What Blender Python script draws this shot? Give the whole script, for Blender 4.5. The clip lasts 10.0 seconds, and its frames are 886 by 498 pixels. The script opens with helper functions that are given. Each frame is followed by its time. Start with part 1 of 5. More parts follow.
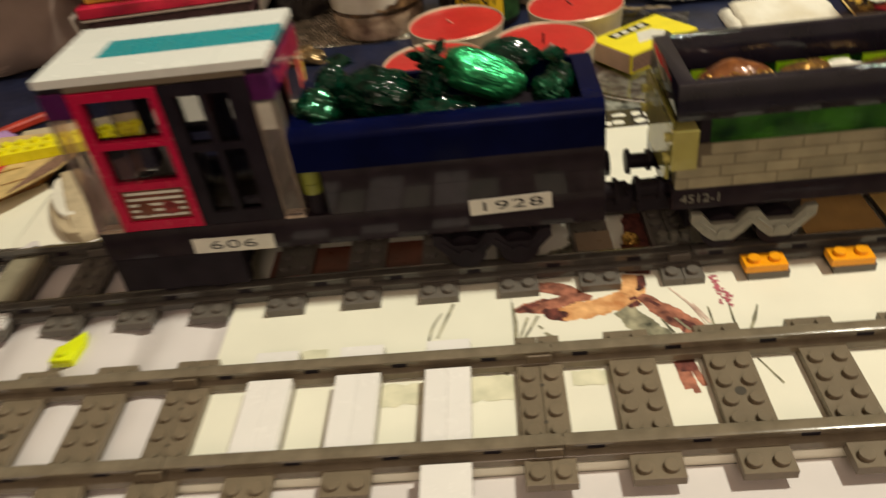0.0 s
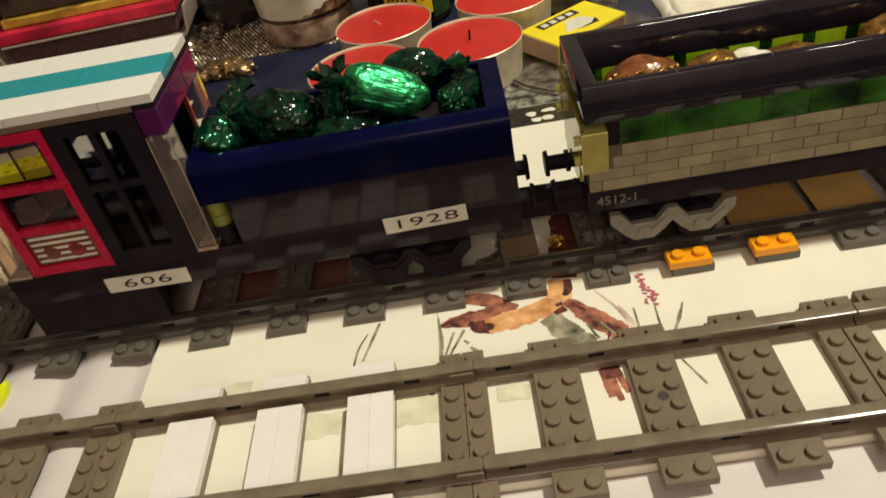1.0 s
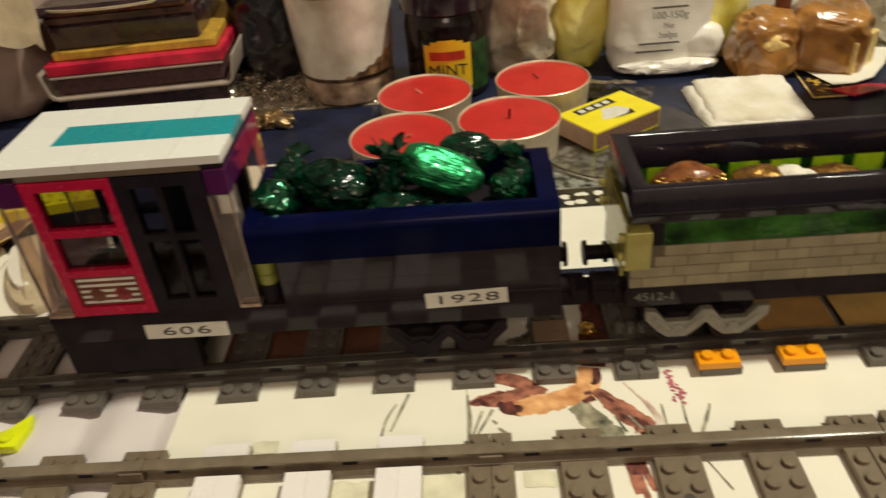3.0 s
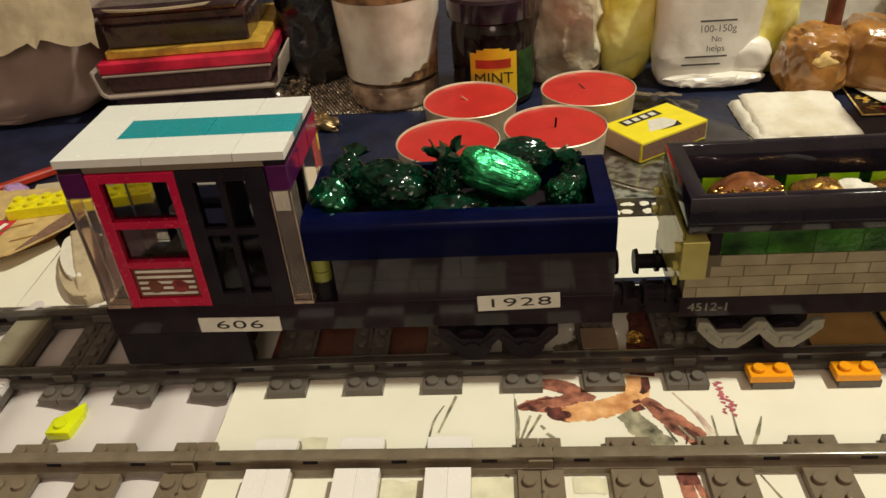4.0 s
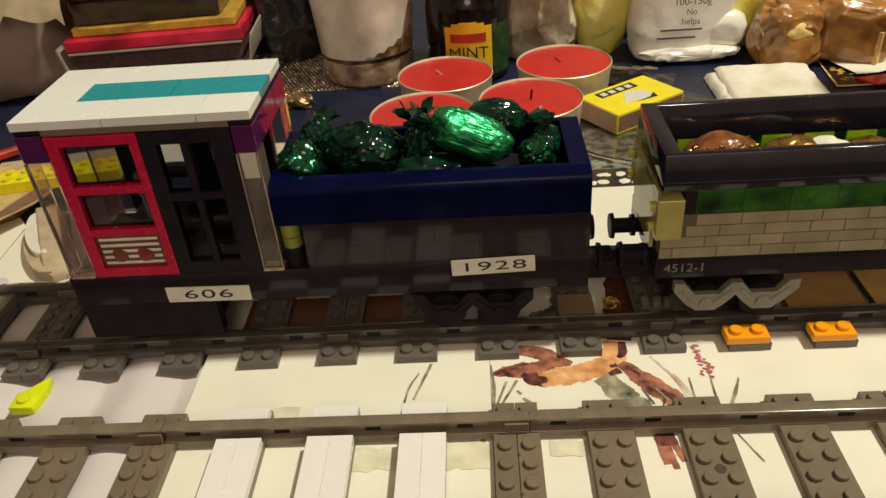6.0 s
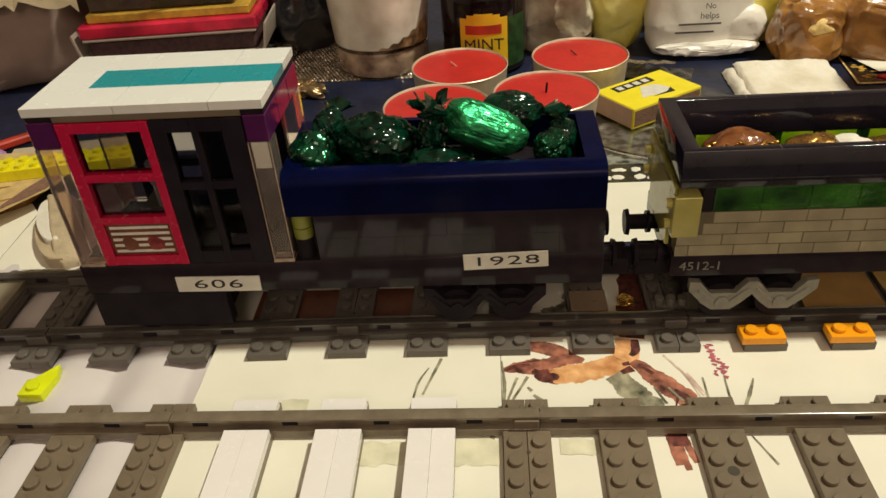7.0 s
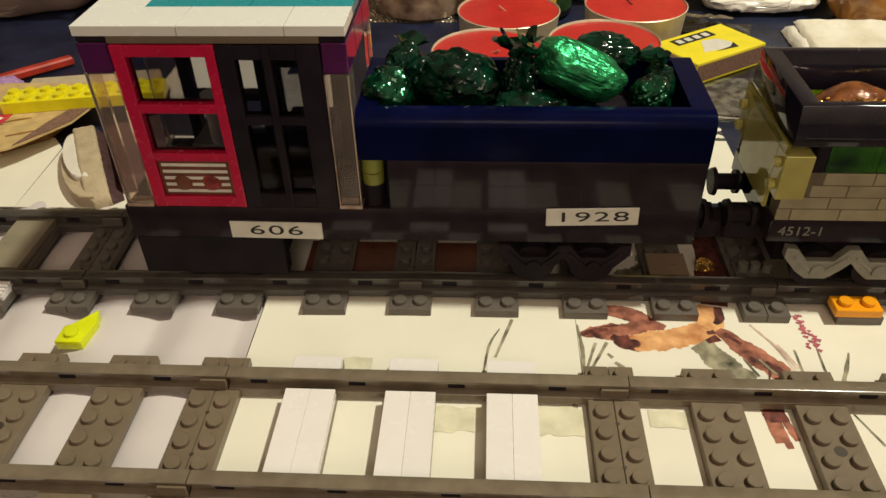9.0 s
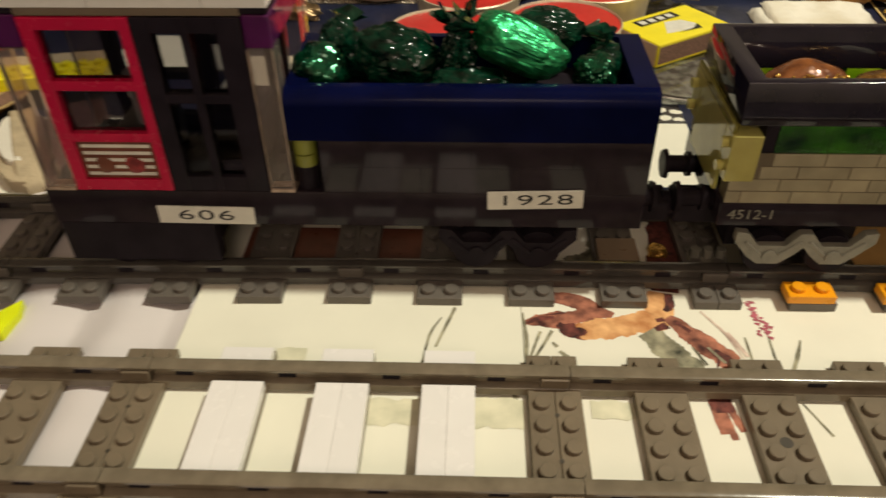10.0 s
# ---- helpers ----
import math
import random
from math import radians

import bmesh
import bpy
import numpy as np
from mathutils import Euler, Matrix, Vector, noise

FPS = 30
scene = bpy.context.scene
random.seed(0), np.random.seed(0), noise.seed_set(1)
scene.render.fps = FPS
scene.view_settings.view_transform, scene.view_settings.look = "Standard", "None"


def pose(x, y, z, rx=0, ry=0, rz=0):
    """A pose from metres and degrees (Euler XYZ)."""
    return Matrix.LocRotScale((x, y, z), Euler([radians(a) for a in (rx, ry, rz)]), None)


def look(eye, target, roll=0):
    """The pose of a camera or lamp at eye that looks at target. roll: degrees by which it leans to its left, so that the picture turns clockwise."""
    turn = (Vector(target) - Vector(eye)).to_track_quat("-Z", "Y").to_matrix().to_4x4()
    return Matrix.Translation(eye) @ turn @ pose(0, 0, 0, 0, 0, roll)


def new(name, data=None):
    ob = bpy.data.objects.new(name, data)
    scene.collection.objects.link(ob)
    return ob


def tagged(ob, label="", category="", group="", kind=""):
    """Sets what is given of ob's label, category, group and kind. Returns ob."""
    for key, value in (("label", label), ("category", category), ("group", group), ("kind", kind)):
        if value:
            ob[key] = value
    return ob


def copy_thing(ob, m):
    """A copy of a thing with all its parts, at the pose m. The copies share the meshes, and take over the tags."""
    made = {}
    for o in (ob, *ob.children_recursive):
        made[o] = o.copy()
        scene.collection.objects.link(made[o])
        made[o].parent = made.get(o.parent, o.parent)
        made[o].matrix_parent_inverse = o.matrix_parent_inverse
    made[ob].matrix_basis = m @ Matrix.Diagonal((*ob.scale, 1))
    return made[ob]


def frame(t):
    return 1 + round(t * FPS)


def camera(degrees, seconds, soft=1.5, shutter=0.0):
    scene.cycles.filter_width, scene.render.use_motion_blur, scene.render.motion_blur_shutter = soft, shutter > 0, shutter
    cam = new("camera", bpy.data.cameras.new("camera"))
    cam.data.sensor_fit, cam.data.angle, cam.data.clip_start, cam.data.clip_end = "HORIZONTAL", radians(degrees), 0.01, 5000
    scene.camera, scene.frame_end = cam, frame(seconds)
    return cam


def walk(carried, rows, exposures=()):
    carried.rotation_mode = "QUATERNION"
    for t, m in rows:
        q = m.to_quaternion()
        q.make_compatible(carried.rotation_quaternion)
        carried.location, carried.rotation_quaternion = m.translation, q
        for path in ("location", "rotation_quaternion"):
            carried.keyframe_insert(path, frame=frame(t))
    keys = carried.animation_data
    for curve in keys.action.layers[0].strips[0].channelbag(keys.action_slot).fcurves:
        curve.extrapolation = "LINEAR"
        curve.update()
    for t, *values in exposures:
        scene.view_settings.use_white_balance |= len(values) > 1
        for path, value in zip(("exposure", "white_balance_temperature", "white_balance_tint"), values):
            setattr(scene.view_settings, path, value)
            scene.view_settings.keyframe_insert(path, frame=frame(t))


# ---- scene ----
cam = camera(60.63, 10.0, soft=1.45, shutter=0.6)
PATH = [
    (0, (-0.00755, -0.17074, 0.19927), (-0.03317, 0.06815, 0.01963), -8.36),
    (0.2, (0.00076, -0.15893, 0.18966), (-0.02314, 0.07776, 0.00680), -9.88),
    (0.5, (-0.00012, -0.16765, 0.19236), (-0.02384, 0.06733, 0.00737), -8.80),
    (0.7, (0.00673, -0.16427, 0.18522), (-0.01339, 0.07172, 0.00099), -9.96),
    (0.8, (0.00017, -0.16483, 0.19215), (-0.01613, 0.06946, 0.00549), -9.30),
    (1, (0.01794, -0.15822, 0.20232), (-0.00224, 0.07643, 0.01649), -12.07),
    (1.1, (0.01497, -0.15741, 0.20233), (0.00639, 0.08099, 0.02041), -9.10),
    (1.2, (0.02536, -0.14162, 0.22109), (0.01607, 0.08707, 0.02701), -7.50),
    (1.4, (0.02470, -0.15505, 0.21669), (0.02562, 0.08987, 0.04344), -6.20),
    (1.5, (0.02692, -0.15382, 0.21888), (0.02640, 0.09250, 0.04763), -5.86),
    (1.7, (0.02167, -0.15606, 0.21305), (0.01711, 0.09341, 0.04640), -5.51),
    (2, (0.02173, -0.15657, 0.21117), (0.01924, 0.08883, 0.03863), -5.00),
    (2.2, (0.01540, -0.16438, 0.21035), (0.00437, 0.08579, 0.04509), -6.23),
    (2.5, (0.00910, -0.16637, 0.21719), (-0.01141, 0.08251, 0.05094), -6.48),
    (2.8, (0.01088, -0.15803, 0.20873), (-0.00033, 0.09091, 0.04169), -6.50),
    (3, (0.00167, -0.15744, 0.21633), (-0.01379, 0.08940, 0.04654), -5.70),
    (3.2, (-0.00191, -0.15699, 0.21730), (-0.02183, 0.09014, 0.04839), -6.02),
    (4.3, (-0.01148, -0.16161, 0.21356), (-0.03646, 0.08756, 0.04835), -4.75),
    (4.5, (-0.00856, -0.15920, 0.21160), (-0.03352, 0.08793, 0.04336), -5.26),
    (4.8, (-0.01392, -0.16323, 0.20756), (-0.03537, 0.08562, 0.04138), -4.50),
    (5, (-0.00758, -0.15733, 0.20677), (-0.02988, 0.08856, 0.03637), -4.74),
    (5.5, (-0.00140, -0.15868, 0.20411), (-0.02215, 0.08747, 0.03388), -5.12),
    (5.7, (-0.00520, -0.16244, 0.20372), (-0.02328, 0.08531, 0.03552), -5.00),
    (6.8, (-0.00907, -0.16024, 0.20204), (-0.02694, 0.08650, 0.03233), -4.30),
    (7, (-0.00825, -0.15940, 0.20170), (-0.02969, 0.08656, 0.03128), -4.39),
    (7.2, (-0.01262, -0.15653, 0.19772), (-0.03312, 0.08856, 0.02587), -3.78),
    (7.5, (-0.03564, -0.14264, 0.19667), (-0.05268, 0.09730, 0.01740), -1.07),
    (7.7, (-0.04405, -0.14454, 0.19237), (-0.06343, 0.09788, 0.01662), -0.37),
    (8, (-0.05040, -0.14333, 0.19508), (-0.06826, 0.09462, 0.01326), -0.22),
    (8.2, (-0.04260, -0.14643, 0.19092), (-0.06640, 0.09415, 0.01329), -1.40),
    (8.5, (-0.04238, -0.14474, 0.19155), (-0.05995, 0.09336, 0.00989), -0.84),
    (8.8, (-0.03981, -0.14782, 0.18705), (-0.05537, 0.09248, 0.00812), -1.30),
    (9, (-0.04153, -0.14494, 0.18901), (-0.05771, 0.09155, 0.00513), -1.49),
    (9.3, (-0.04038, -0.14506, 0.18226), (-0.05501, 0.09236, -0.00053), -0.50),
    (9.5, (-0.03810, -0.14272, 0.18597), (-0.05372, 0.09293, 0.00098), -0.99),
    (9.8, (-0.02844, -0.14202, 0.18138), (-0.04612, 0.09406, -0.00298), -1.55),
    (10, (-0.02597, -0.13640, 0.18074), (-0.03681, 0.09779, -0.00644), -0.89),
]
walk(cam, [(t, look(eye, target, roll)) for t, eye, target, roll in PATH])

# ---- light ----
world = bpy.data.worlds.new("room_dark")
world.use_nodes = True
world.node_tree.nodes["Background"].inputs["Color"].default_value = (0.9, 0.7, 0.55, 1)
world.node_tree.nodes["Background"].inputs["Strength"].default_value = 0.03
scene.world = world
scene.view_settings.exposure = 0.05


def lamp(name, place, watts, size, colour):
    data = bpy.data.lights.new(name, "AREA")
    data.shape, data.size, data.energy, data.color = "DISK", size, watts, colour
    ob = new(name, data)
    ob.matrix_basis = look(place, (0.15, 0.15, 0.0))
    return ob


lamp("ceiling_lamp", (0.76, 0.108, 1.58), 26.4, 0.10, (0.98, 0.94, 0.755))
# Unseen fill lamp, added to brighten the faces turned towards the camera.
fill_lamp = bpy.data.lights.new("fill_lamp", "POINT")
fill_lamp.energy, fill_lamp.shadow_soft_size, fill_lamp.color = 13.0, 0.25, (1.0, 0.78, 0.64)
new("fill_lamp", fill_lamp).location = (0.05, -1.25, 1.00)

# ---- materials ----
S = 0.008          # one stud
TIE = 0.0034       # top of a sleeper
RAIL = 0.0096      # top of a rail
FAR = 0.090        # middle line of the track that carries the train


def mat(name, col, rough=0.35, metal=0.0, var=0.1, vscale=90.0, bump=0.0, bscale=900.0, trans=0.0, ior=1.46,
        coat=0.0, alt=None, rnd=0.0, spec=0.5, kind="noise", ease=0.15):
    m = bpy.data.materials.new(name)
    m.use_nodes = True
    nt = m.node_tree
    bsdf = nt.nodes["Principled BSDF"]
    add = nt.nodes.new
    tc = add("ShaderNodeTexCoord")
    n1 = add("ShaderNodeTexNoise")
    n1.inputs["Scale"].default_value, n1.inputs["Detail"].default_value = vscale, 5
    nt.links.new(tc.outputs["Object"], n1.inputs["Vector"])
    ramp = add("ShaderNodeValToRGB")
    lo = tuple(min(1, c * (1 - var)) for c in col)
    hi = tuple(min(1, c * (1 + var)) for c in (alt or col))
    ramp.color_ramp.elements[0].position, ramp.color_ramp.elements[1].position = 0.5 - ease, 0.5 + ease
    ramp.color_ramp.elements[0].color, ramp.color_ramp.elements[1].color = (*lo, 1), (*hi, 1)
    nt.links.new(n1.outputs["Fac"], ramp.inputs["Fac"])
    out = ramp.outputs["Color"]
    if rnd:
        info, hsv, mr = add("ShaderNodeObjectInfo"), add("ShaderNodeHueSaturation"), add("ShaderNodeMapRange")
        mr.inputs["To Min"].default_value, mr.inputs["To Max"].default_value = 1 - rnd, 1 + rnd
        nt.links.new(info.outputs["Random"], mr.inputs["Value"])
        nt.links.new(mr.outputs["Result"], hsv.inputs["Value"])
        nt.links.new(out, hsv.inputs["Color"])
        out = hsv.outputs["Color"]
    nt.links.new(out, bsdf.inputs["Base Color"])
    n2 = add("ShaderNodeTexNoise")
    n2.inputs["Scale"].default_value, n2.inputs["Detail"].default_value = vscale * 3.7, 4
    nt.links.new(tc.outputs["Object"], n2.inputs["Vector"])
    mr2 = add("ShaderNodeMapRange")
    mr2.inputs["To Min"].default_value, mr2.inputs["To Max"].default_value = rough * 0.7, min(1, rough * 1.35)
    nt.links.new(n2.outputs["Fac"], mr2.inputs["Value"])
    nt.links.new(mr2.outputs["Result"], bsdf.inputs["Roughness"])
    if bump:
        if kind == "voronoi":
            b = add("ShaderNodeTexVoronoi")
            b.inputs["Scale"].default_value = bscale
            src = b.outputs["Distance"]
        else:
            b = add("ShaderNodeTexNoise")
            b.inputs["Scale"].default_value, b.inputs["Detail"].default_value = bscale, 6
            src = b.outputs["Fac"]
        nt.links.new(tc.outputs["Object"], b.inputs["Vector"])
        bn = add("ShaderNodeBump")
        bn.inputs["Strength"].default_value, bn.inputs["Distance"].default_value = 1.0, bump
        nt.links.new(src, bn.inputs["Height"])
        nt.links.new(bn.outputs["Normal"], bsdf.inputs["Normal"])
    bsdf.inputs["Metallic"].default_value = metal
    bsdf.inputs["Transmission Weight"].default_value = trans
    bsdf.inputs["IOR"].default_value = ior
    bsdf.inputs["Coat Weight"].default_value = coat
    bsdf.inputs["Coat Roughness"].default_value = 0.08
    bsdf.inputs["Specular IOR Level"].default_value = spec
    return m


M = {
    "tie": mat("dark_grey_plastic", (0.180, 0.140, 0.094), 0.36, var=0.06, vscale=120, bump=0.00002, rnd=0.05),
    "rail": mat("grey_rail_plastic", (0.180, 0.146, 0.102), 0.14, var=0.14, vscale=150),
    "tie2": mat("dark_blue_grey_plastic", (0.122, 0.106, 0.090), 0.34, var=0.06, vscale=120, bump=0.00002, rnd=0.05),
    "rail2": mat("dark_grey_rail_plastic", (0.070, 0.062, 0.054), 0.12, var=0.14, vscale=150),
    "white": mat("white_plastic", (0.775, 0.785, 0.745), 0.25, var=0.012, vscale=30, rnd=0.02),
    "teal": mat("teal_plastic", (0.0, 0.27, 0.32), 0.26, var=0.04, vscale=40, rnd=0.03),
    "black": mat("black_plastic", (0.022, 0.016, 0.021), 0.07, var=0.2, bump=0.000006, bscale=300, spec=0.27),
    "blackm": mat("black_matt_plastic", (0.018, 0.014, 0.018), 0.4, var=0.2, spec=0.05),
    "blackf": mat("black_frame_plastic", (0.017, 0.013, 0.018), 0.22, var=0.2, spec=0.16),
    "navy": mat("dark_blue_plastic", (0.0020, 0.0034, 0.028), 0.16, var=0.25, vscale=50, bump=0.000006, bscale=200, spec=0.07),
    "red": mat("red_plastic", (0.50, 0.006, 0.05), 0.25, var=0.05),
    "purple": mat("purple_plastic", (0.150, 0.016, 0.140), 0.12, var=0.2, vscale=60, trans=0.55, ior=1.45, coat=0.3),
    "clear": mat("clear_plastic", (0.88, 0.77, 0.69), 0.04, var=0.05, trans=0.92, ior=1.22),
    "smoke": mat("smoked_glass", (0.35, 0.34, 0.36), 0.04, var=0.05, trans=1.0, ior=1.25),
    "olive": mat("clear_yellow_plastic", (0.70, 0.64, 0.21), 0.06, var=0.08, trans=0.45, ior=1.3),
    "olive2": mat("dull_clear_yellow_plastic", (0.52, 0.47, 0.10), 0.07, var=0.12, vscale=60, trans=0.66, ior=1.3),
    # Lime mottling over dark green paints the light glinting in the clear bricks.
    "green": mat("glint_mottled_green_plastic", (0.003, 0.036, 0.008), 0.07, var=0.2, vscale=60, trans=0.55, ior=1.4, bump=0.0006, bscale=90, alt=(0.075, 0.31, 0.022), ease=0.15),
    "grey": mat("brown_grey_plastic", (0.305, 0.265, 0.168), 0.32, var=0.15, rnd=0.14),
    "hole": mat("dark_hole", (0.050, 0.040, 0.028), 0.5),
    "mortar": mat("dark_joint", (0.120, 0.092, 0.056), 0.5),
    "lgrey": mat("light_grey_plastic", (0.215, 0.205, 0.165), 0.3, var=0.12, vscale=200),
    "orange": mat("orange_plastic", (0.90, 0.36, 0.008), 0.28, var=0.05),
    "neon": mat("neon_yellow_plastic", (0.72, 0.80, 0.01), 0.25, var=0.05),
    "yellow": mat("yellow_plastic", (0.80, 0.72, 0.01), 0.28, var=0.05),
    "tan": mat("dark_tan_plastic", (0.26, 0.23, 0.16), 0.3, var=0.08),
    "ink": mat("black_ink", (0.012, 0.011, 0.01), 0.5),
    "plate": mat("cream_sticker", (0.70, 0.68, 0.60), 0.4, var=0.06, vscale=200),
    "cream": mat("cream_paper", (0.82, 0.795, 0.665), 0.75, var=0.03, vscale=25, bump=0.00003, bscale=1500),
    "paint": mat("watercolour_paper", (0.82, 0.785, 0.66), 0.75, var=0.03, vscale=30, bump=0.00004, bscale=1300),
    "lilac": mat("lilac_white_paper", (0.66, 0.61, 0.60), 0.7, var=0.03, vscale=25),
    "bark": mat("brown_watercolour", (0.080, 0.014, 0.010), 0.7, var=0.4, vscale=170, alt=(0.40, 0.15, 0.09), ease=0.20),
    "flesh": mat("orange_brown_watercolour", (0.56, 0.20, 0.055), 0.7, var=0.2, vscale=130, alt=(0.80, 0.47, 0.21), ease=0.2),
    "moss": mat("grey_green_watercolour", (0.06, 0.058, 0.034), 0.7, var=0.4, vscale=150, alt=(0.33, 0.30, 0.20), ease=0.2),
    "bloom": mat("magenta_watercolour", (0.42, 0.10, 0.13), 0.7, var=0.3, vscale=300),
    "pinkw": mat("pale_pink_watercolour", (0.52, 0.34, 0.28), 0.75, var=0.2, vscale=150, alt=(0.70, 0.56, 0.46)),
    "wash": mat("pale_green_wash", (0.64, 0.62, 0.45), 0.75, var=0.06, vscale=120, alt=(0.74, 0.70, 0.52)),
    "cloth": mat("dark_blue_oilcloth", (0.011, 0.015, 0.040), 0.4, var=0.3, vscale=40, bump=0.0003, bscale=60),
    "wall": mat("warm_plaster", (0.72, 0.66, 0.58), 0.85, var=0.05, vscale=4, bump=0.001, bscale=60),
    "floor": mat("brown_floorboards", (0.16, 0.09, 0.05), 0.5, var=0.25, vscale=6),
    "foil_g": mat("bright_green_foil", (0.026, 0.30, 0.110), 0.32, metal=0.8, var=0.4, vscale=260, bump=0.0007, bscale=260, coat=0.3),
    "cello": mat("dark_green_cellophane", (0.002, 0.026, 0.013), 0.11, metal=0.0, var=0.8, vscale=200, spec=0.4, trans=0.3, ior=1.4),
    "foil_au": mat("gold_foil", (0.12, 0.036, 0.012), 0.26, metal=0.6, var=0.2, vscale=330, bump=0.0007, bscale=330, alt=(0.46, 0.25, 0.05), ease=0.22, coat=0.5),
    "choc": mat("copper_wrapper", (0.15, 0.042, 0.014), 0.2, metal=0.1, var=0.3, vscale=260, coat=0.6, bump=0.0004, bscale=300, alt=(0.24, 0.085, 0.025), ease=0.2),
    "wax": mat("red_wax", (0.54, 0.026, 0.022), 0.42, var=0.08, vscale=60, bump=0.0002, bscale=120),
    "tin": mat("thin_aluminium", (0.78, 0.68, 0.50), 0.42, metal=0.4, var=0.08, vscale=150, bump=0.0001, bscale=500),
    "wick": mat("wick", (0.55, 0.22, 0.16), 0.8),
    "mbox": mat("yellow_card", (0.85, 0.72, 0.02), 0.5, var=0.05, bump=0.00003),
    "mboxs": mat("brown_striker", (0.20, 0.11, 0.075), 0.8, var=0.3, vscale=900),
    "mboxp": mat("pink_card", (0.55, 0.38, 0.28), 0.7, var=0.08),
    "glass": mat("clear_glass", (0.98, 0.98, 0.97), 0.03, var=0.01, trans=1.0, ior=1.45),
    "milk": mat("frosted_white", (0.56, 0.47, 0.36), 0.4, var=0.1, vscale=32, alt=(0.82, 0.77, 0.67), ease=0.16, coat=0.5),
    "dregs": mat("brown_dregs", (0.12, 0.06, 0.03), 0.4, var=0.4, vscale=120, alt=(0.3, 0.17, 0.08)),
    "tanglass": mat("tan_tinted_glass", (0.52, 0.32, 0.21), 0.08, var=0.4, vscale=70, trans=0.45, ior=1.4, alt=(0.75, 0.52, 0.36), bump=0.0015, bscale=90, coat=1.0),
    "sauce": mat("dark_sauce", (0.012, 0.007, 0.007), 0.1, var=0.3, coat=0.2, spec=0.3),
    "lid": mat("aubergine_lid", (0.026, 0.010, 0.018), 0.14, metal=0.2, var=0.2, coat=0.6),
    "label": mat("yellow_label", (0.80, 0.50, 0.02), 0.45, var=0.05),
    "labelg": mat("green_label", (0.018, 0.055, 0.015), 0.45, var=0.4, vscale=200),
    "poly": mat("clear_film", (0.66, 0.49, 0.31), 0.10, var=0.3, vscale=45, trans=0.25, ior=1.25, bump=0.003, bscale=90, alt=(0.85, 0.72, 0.56), coat=1.0),
    "bagw": mat("white_sachet", (0.90, 0.87, 0.79), 0.32, var=0.05, vscale=60, bump=0.0010, bscale=60, coat=0.3),
    "bagy": mat("yellow_bag", (0.92, 0.79, 0.10), 0.32, var=0.2, vscale=40, bump=0.001, bscale=90, alt=(0.90, 0.79, 0.30), coat=0.5),
    "bread": mat("brown_cake", (0.23, 0.088, 0.022), 0.3, var=0.3, vscale=38, bump=0.0008, bscale=160, alt=(0.44, 0.21, 0.050), ease=0.2, coat=0.9),
    "crumb": mat("pale_crumb", (0.85, 0.58, 0.22), 0.7, var=0.25, vscale=300, bump=0.0006, bscale=700),
    "pad": mat("white_tissue", (0.76, 0.72, 0.62), 0.9, var=0.05, vscale=60, bump=0.0008, bscale=220),
    "foil": mat("silver_foil", (0.50, 0.44, 0.36), 0.22, metal=0.9, var=0.4, vscale=120, bump=0.001, bscale=300, kind="voronoi"),
    "film": mat("black_film", (0.012, 0.011, 0.014), 0.15, var=0.3, bump=0.002, bscale=90, coat=0.5),
    "bottle": mat("dark_bottle", (0.010, 0.004, 0.012), 0.12, var=0.2),
    "blabel": mat("bottle_label", (0.74, 0.65, 0.50), 0.6, var=0.1),
    "bag": mat("brown_pink_paper", (0.33, 0.24, 0.20), 0.7, var=0.18, vscale=25, bump=0.001, bscale=50),
    "torn": mat("cream_torn_paper", (0.50, 0.41, 0.27), 0.8, var=0.1, bump=0.001, bscale=80),
    "tray": mat("pale_plastic_tray", (0.38, 0.31, 0.26), 0.35, var=0.08),
    "book_r": mat("red_glossy_cover", (0.46, 0.012, 0.045), 0.2, var=0.3, vscale=40, coat=0.4, alt=(0.62, 0.02, 0.06)),
    "book_y": mat("yellow_edge", (0.50, 0.30, 0.04), 0.5, var=0.2, vscale=150),
    "book_d": mat("dark_glossy_wrap", (0.034, 0.016, 0.022), 0.12, var=0.4, vscale=50, coat=0.8, bump=0.002, bscale=70),
    "pages": mat("brown_pages", (0.075, 0.034, 0.036), 0.6, var=0.3, vscale=300),
    "speck": mat("grey_print", (0.055, 0.060, 0.048), 0.3, var=0.5, vscale=170, alt=(0.21, 0.21, 0.18), ease=0.1),
    "stick": mat("red_stick", (0.45, 0.04, 0.02), 0.4, var=0.2),
    "kraft": mat("printed_kraft", (0.56, 0.40, 0.17), 0.7, var=0.15, vscale=120),
    "roll": mat("cream_felt", (0.46, 0.37, 0.24), 0.9, var=0.12, vscale=120, bump=0.0004, bscale=700),
    "lilacp": mat("lilac_petal", (0.38, 0.22, 0.45), 0.5),
    "stub": mat("yellow_green_plastic", (0.30, 0.32, 0.05), 0.2, var=0.1, trans=0.3),
    "inkg": mat("grey_ink", (0.10, 0.09, 0.08), 0.6),
    "brownp": mat("brown_crumpled_paper", (0.22, 0.13, 0.07), 0.5, var=0.3, vscale=60, bump=0.002, bscale=70),
    "pages2": mat("brown_card", (0.52, 0.30, 0.09), 0.6, var=0.1),
    # Opaque lime: light shining through the clear green bricks is put into the colour.
    "lime": mat("lit_lime_plastic", (0.38, 0.92, 0.015), 0.2, var=0.12, vscale=75, trans=0.0, alt=(0.55, 1.0, 0.03), ease=0.08),
    "foil_d": mat("dull_gold_foil", (0.36, 0.25, 0.13), 0.3, metal=0.9, var=0.4, vscale=200, bump=0.0005, bscale=300),
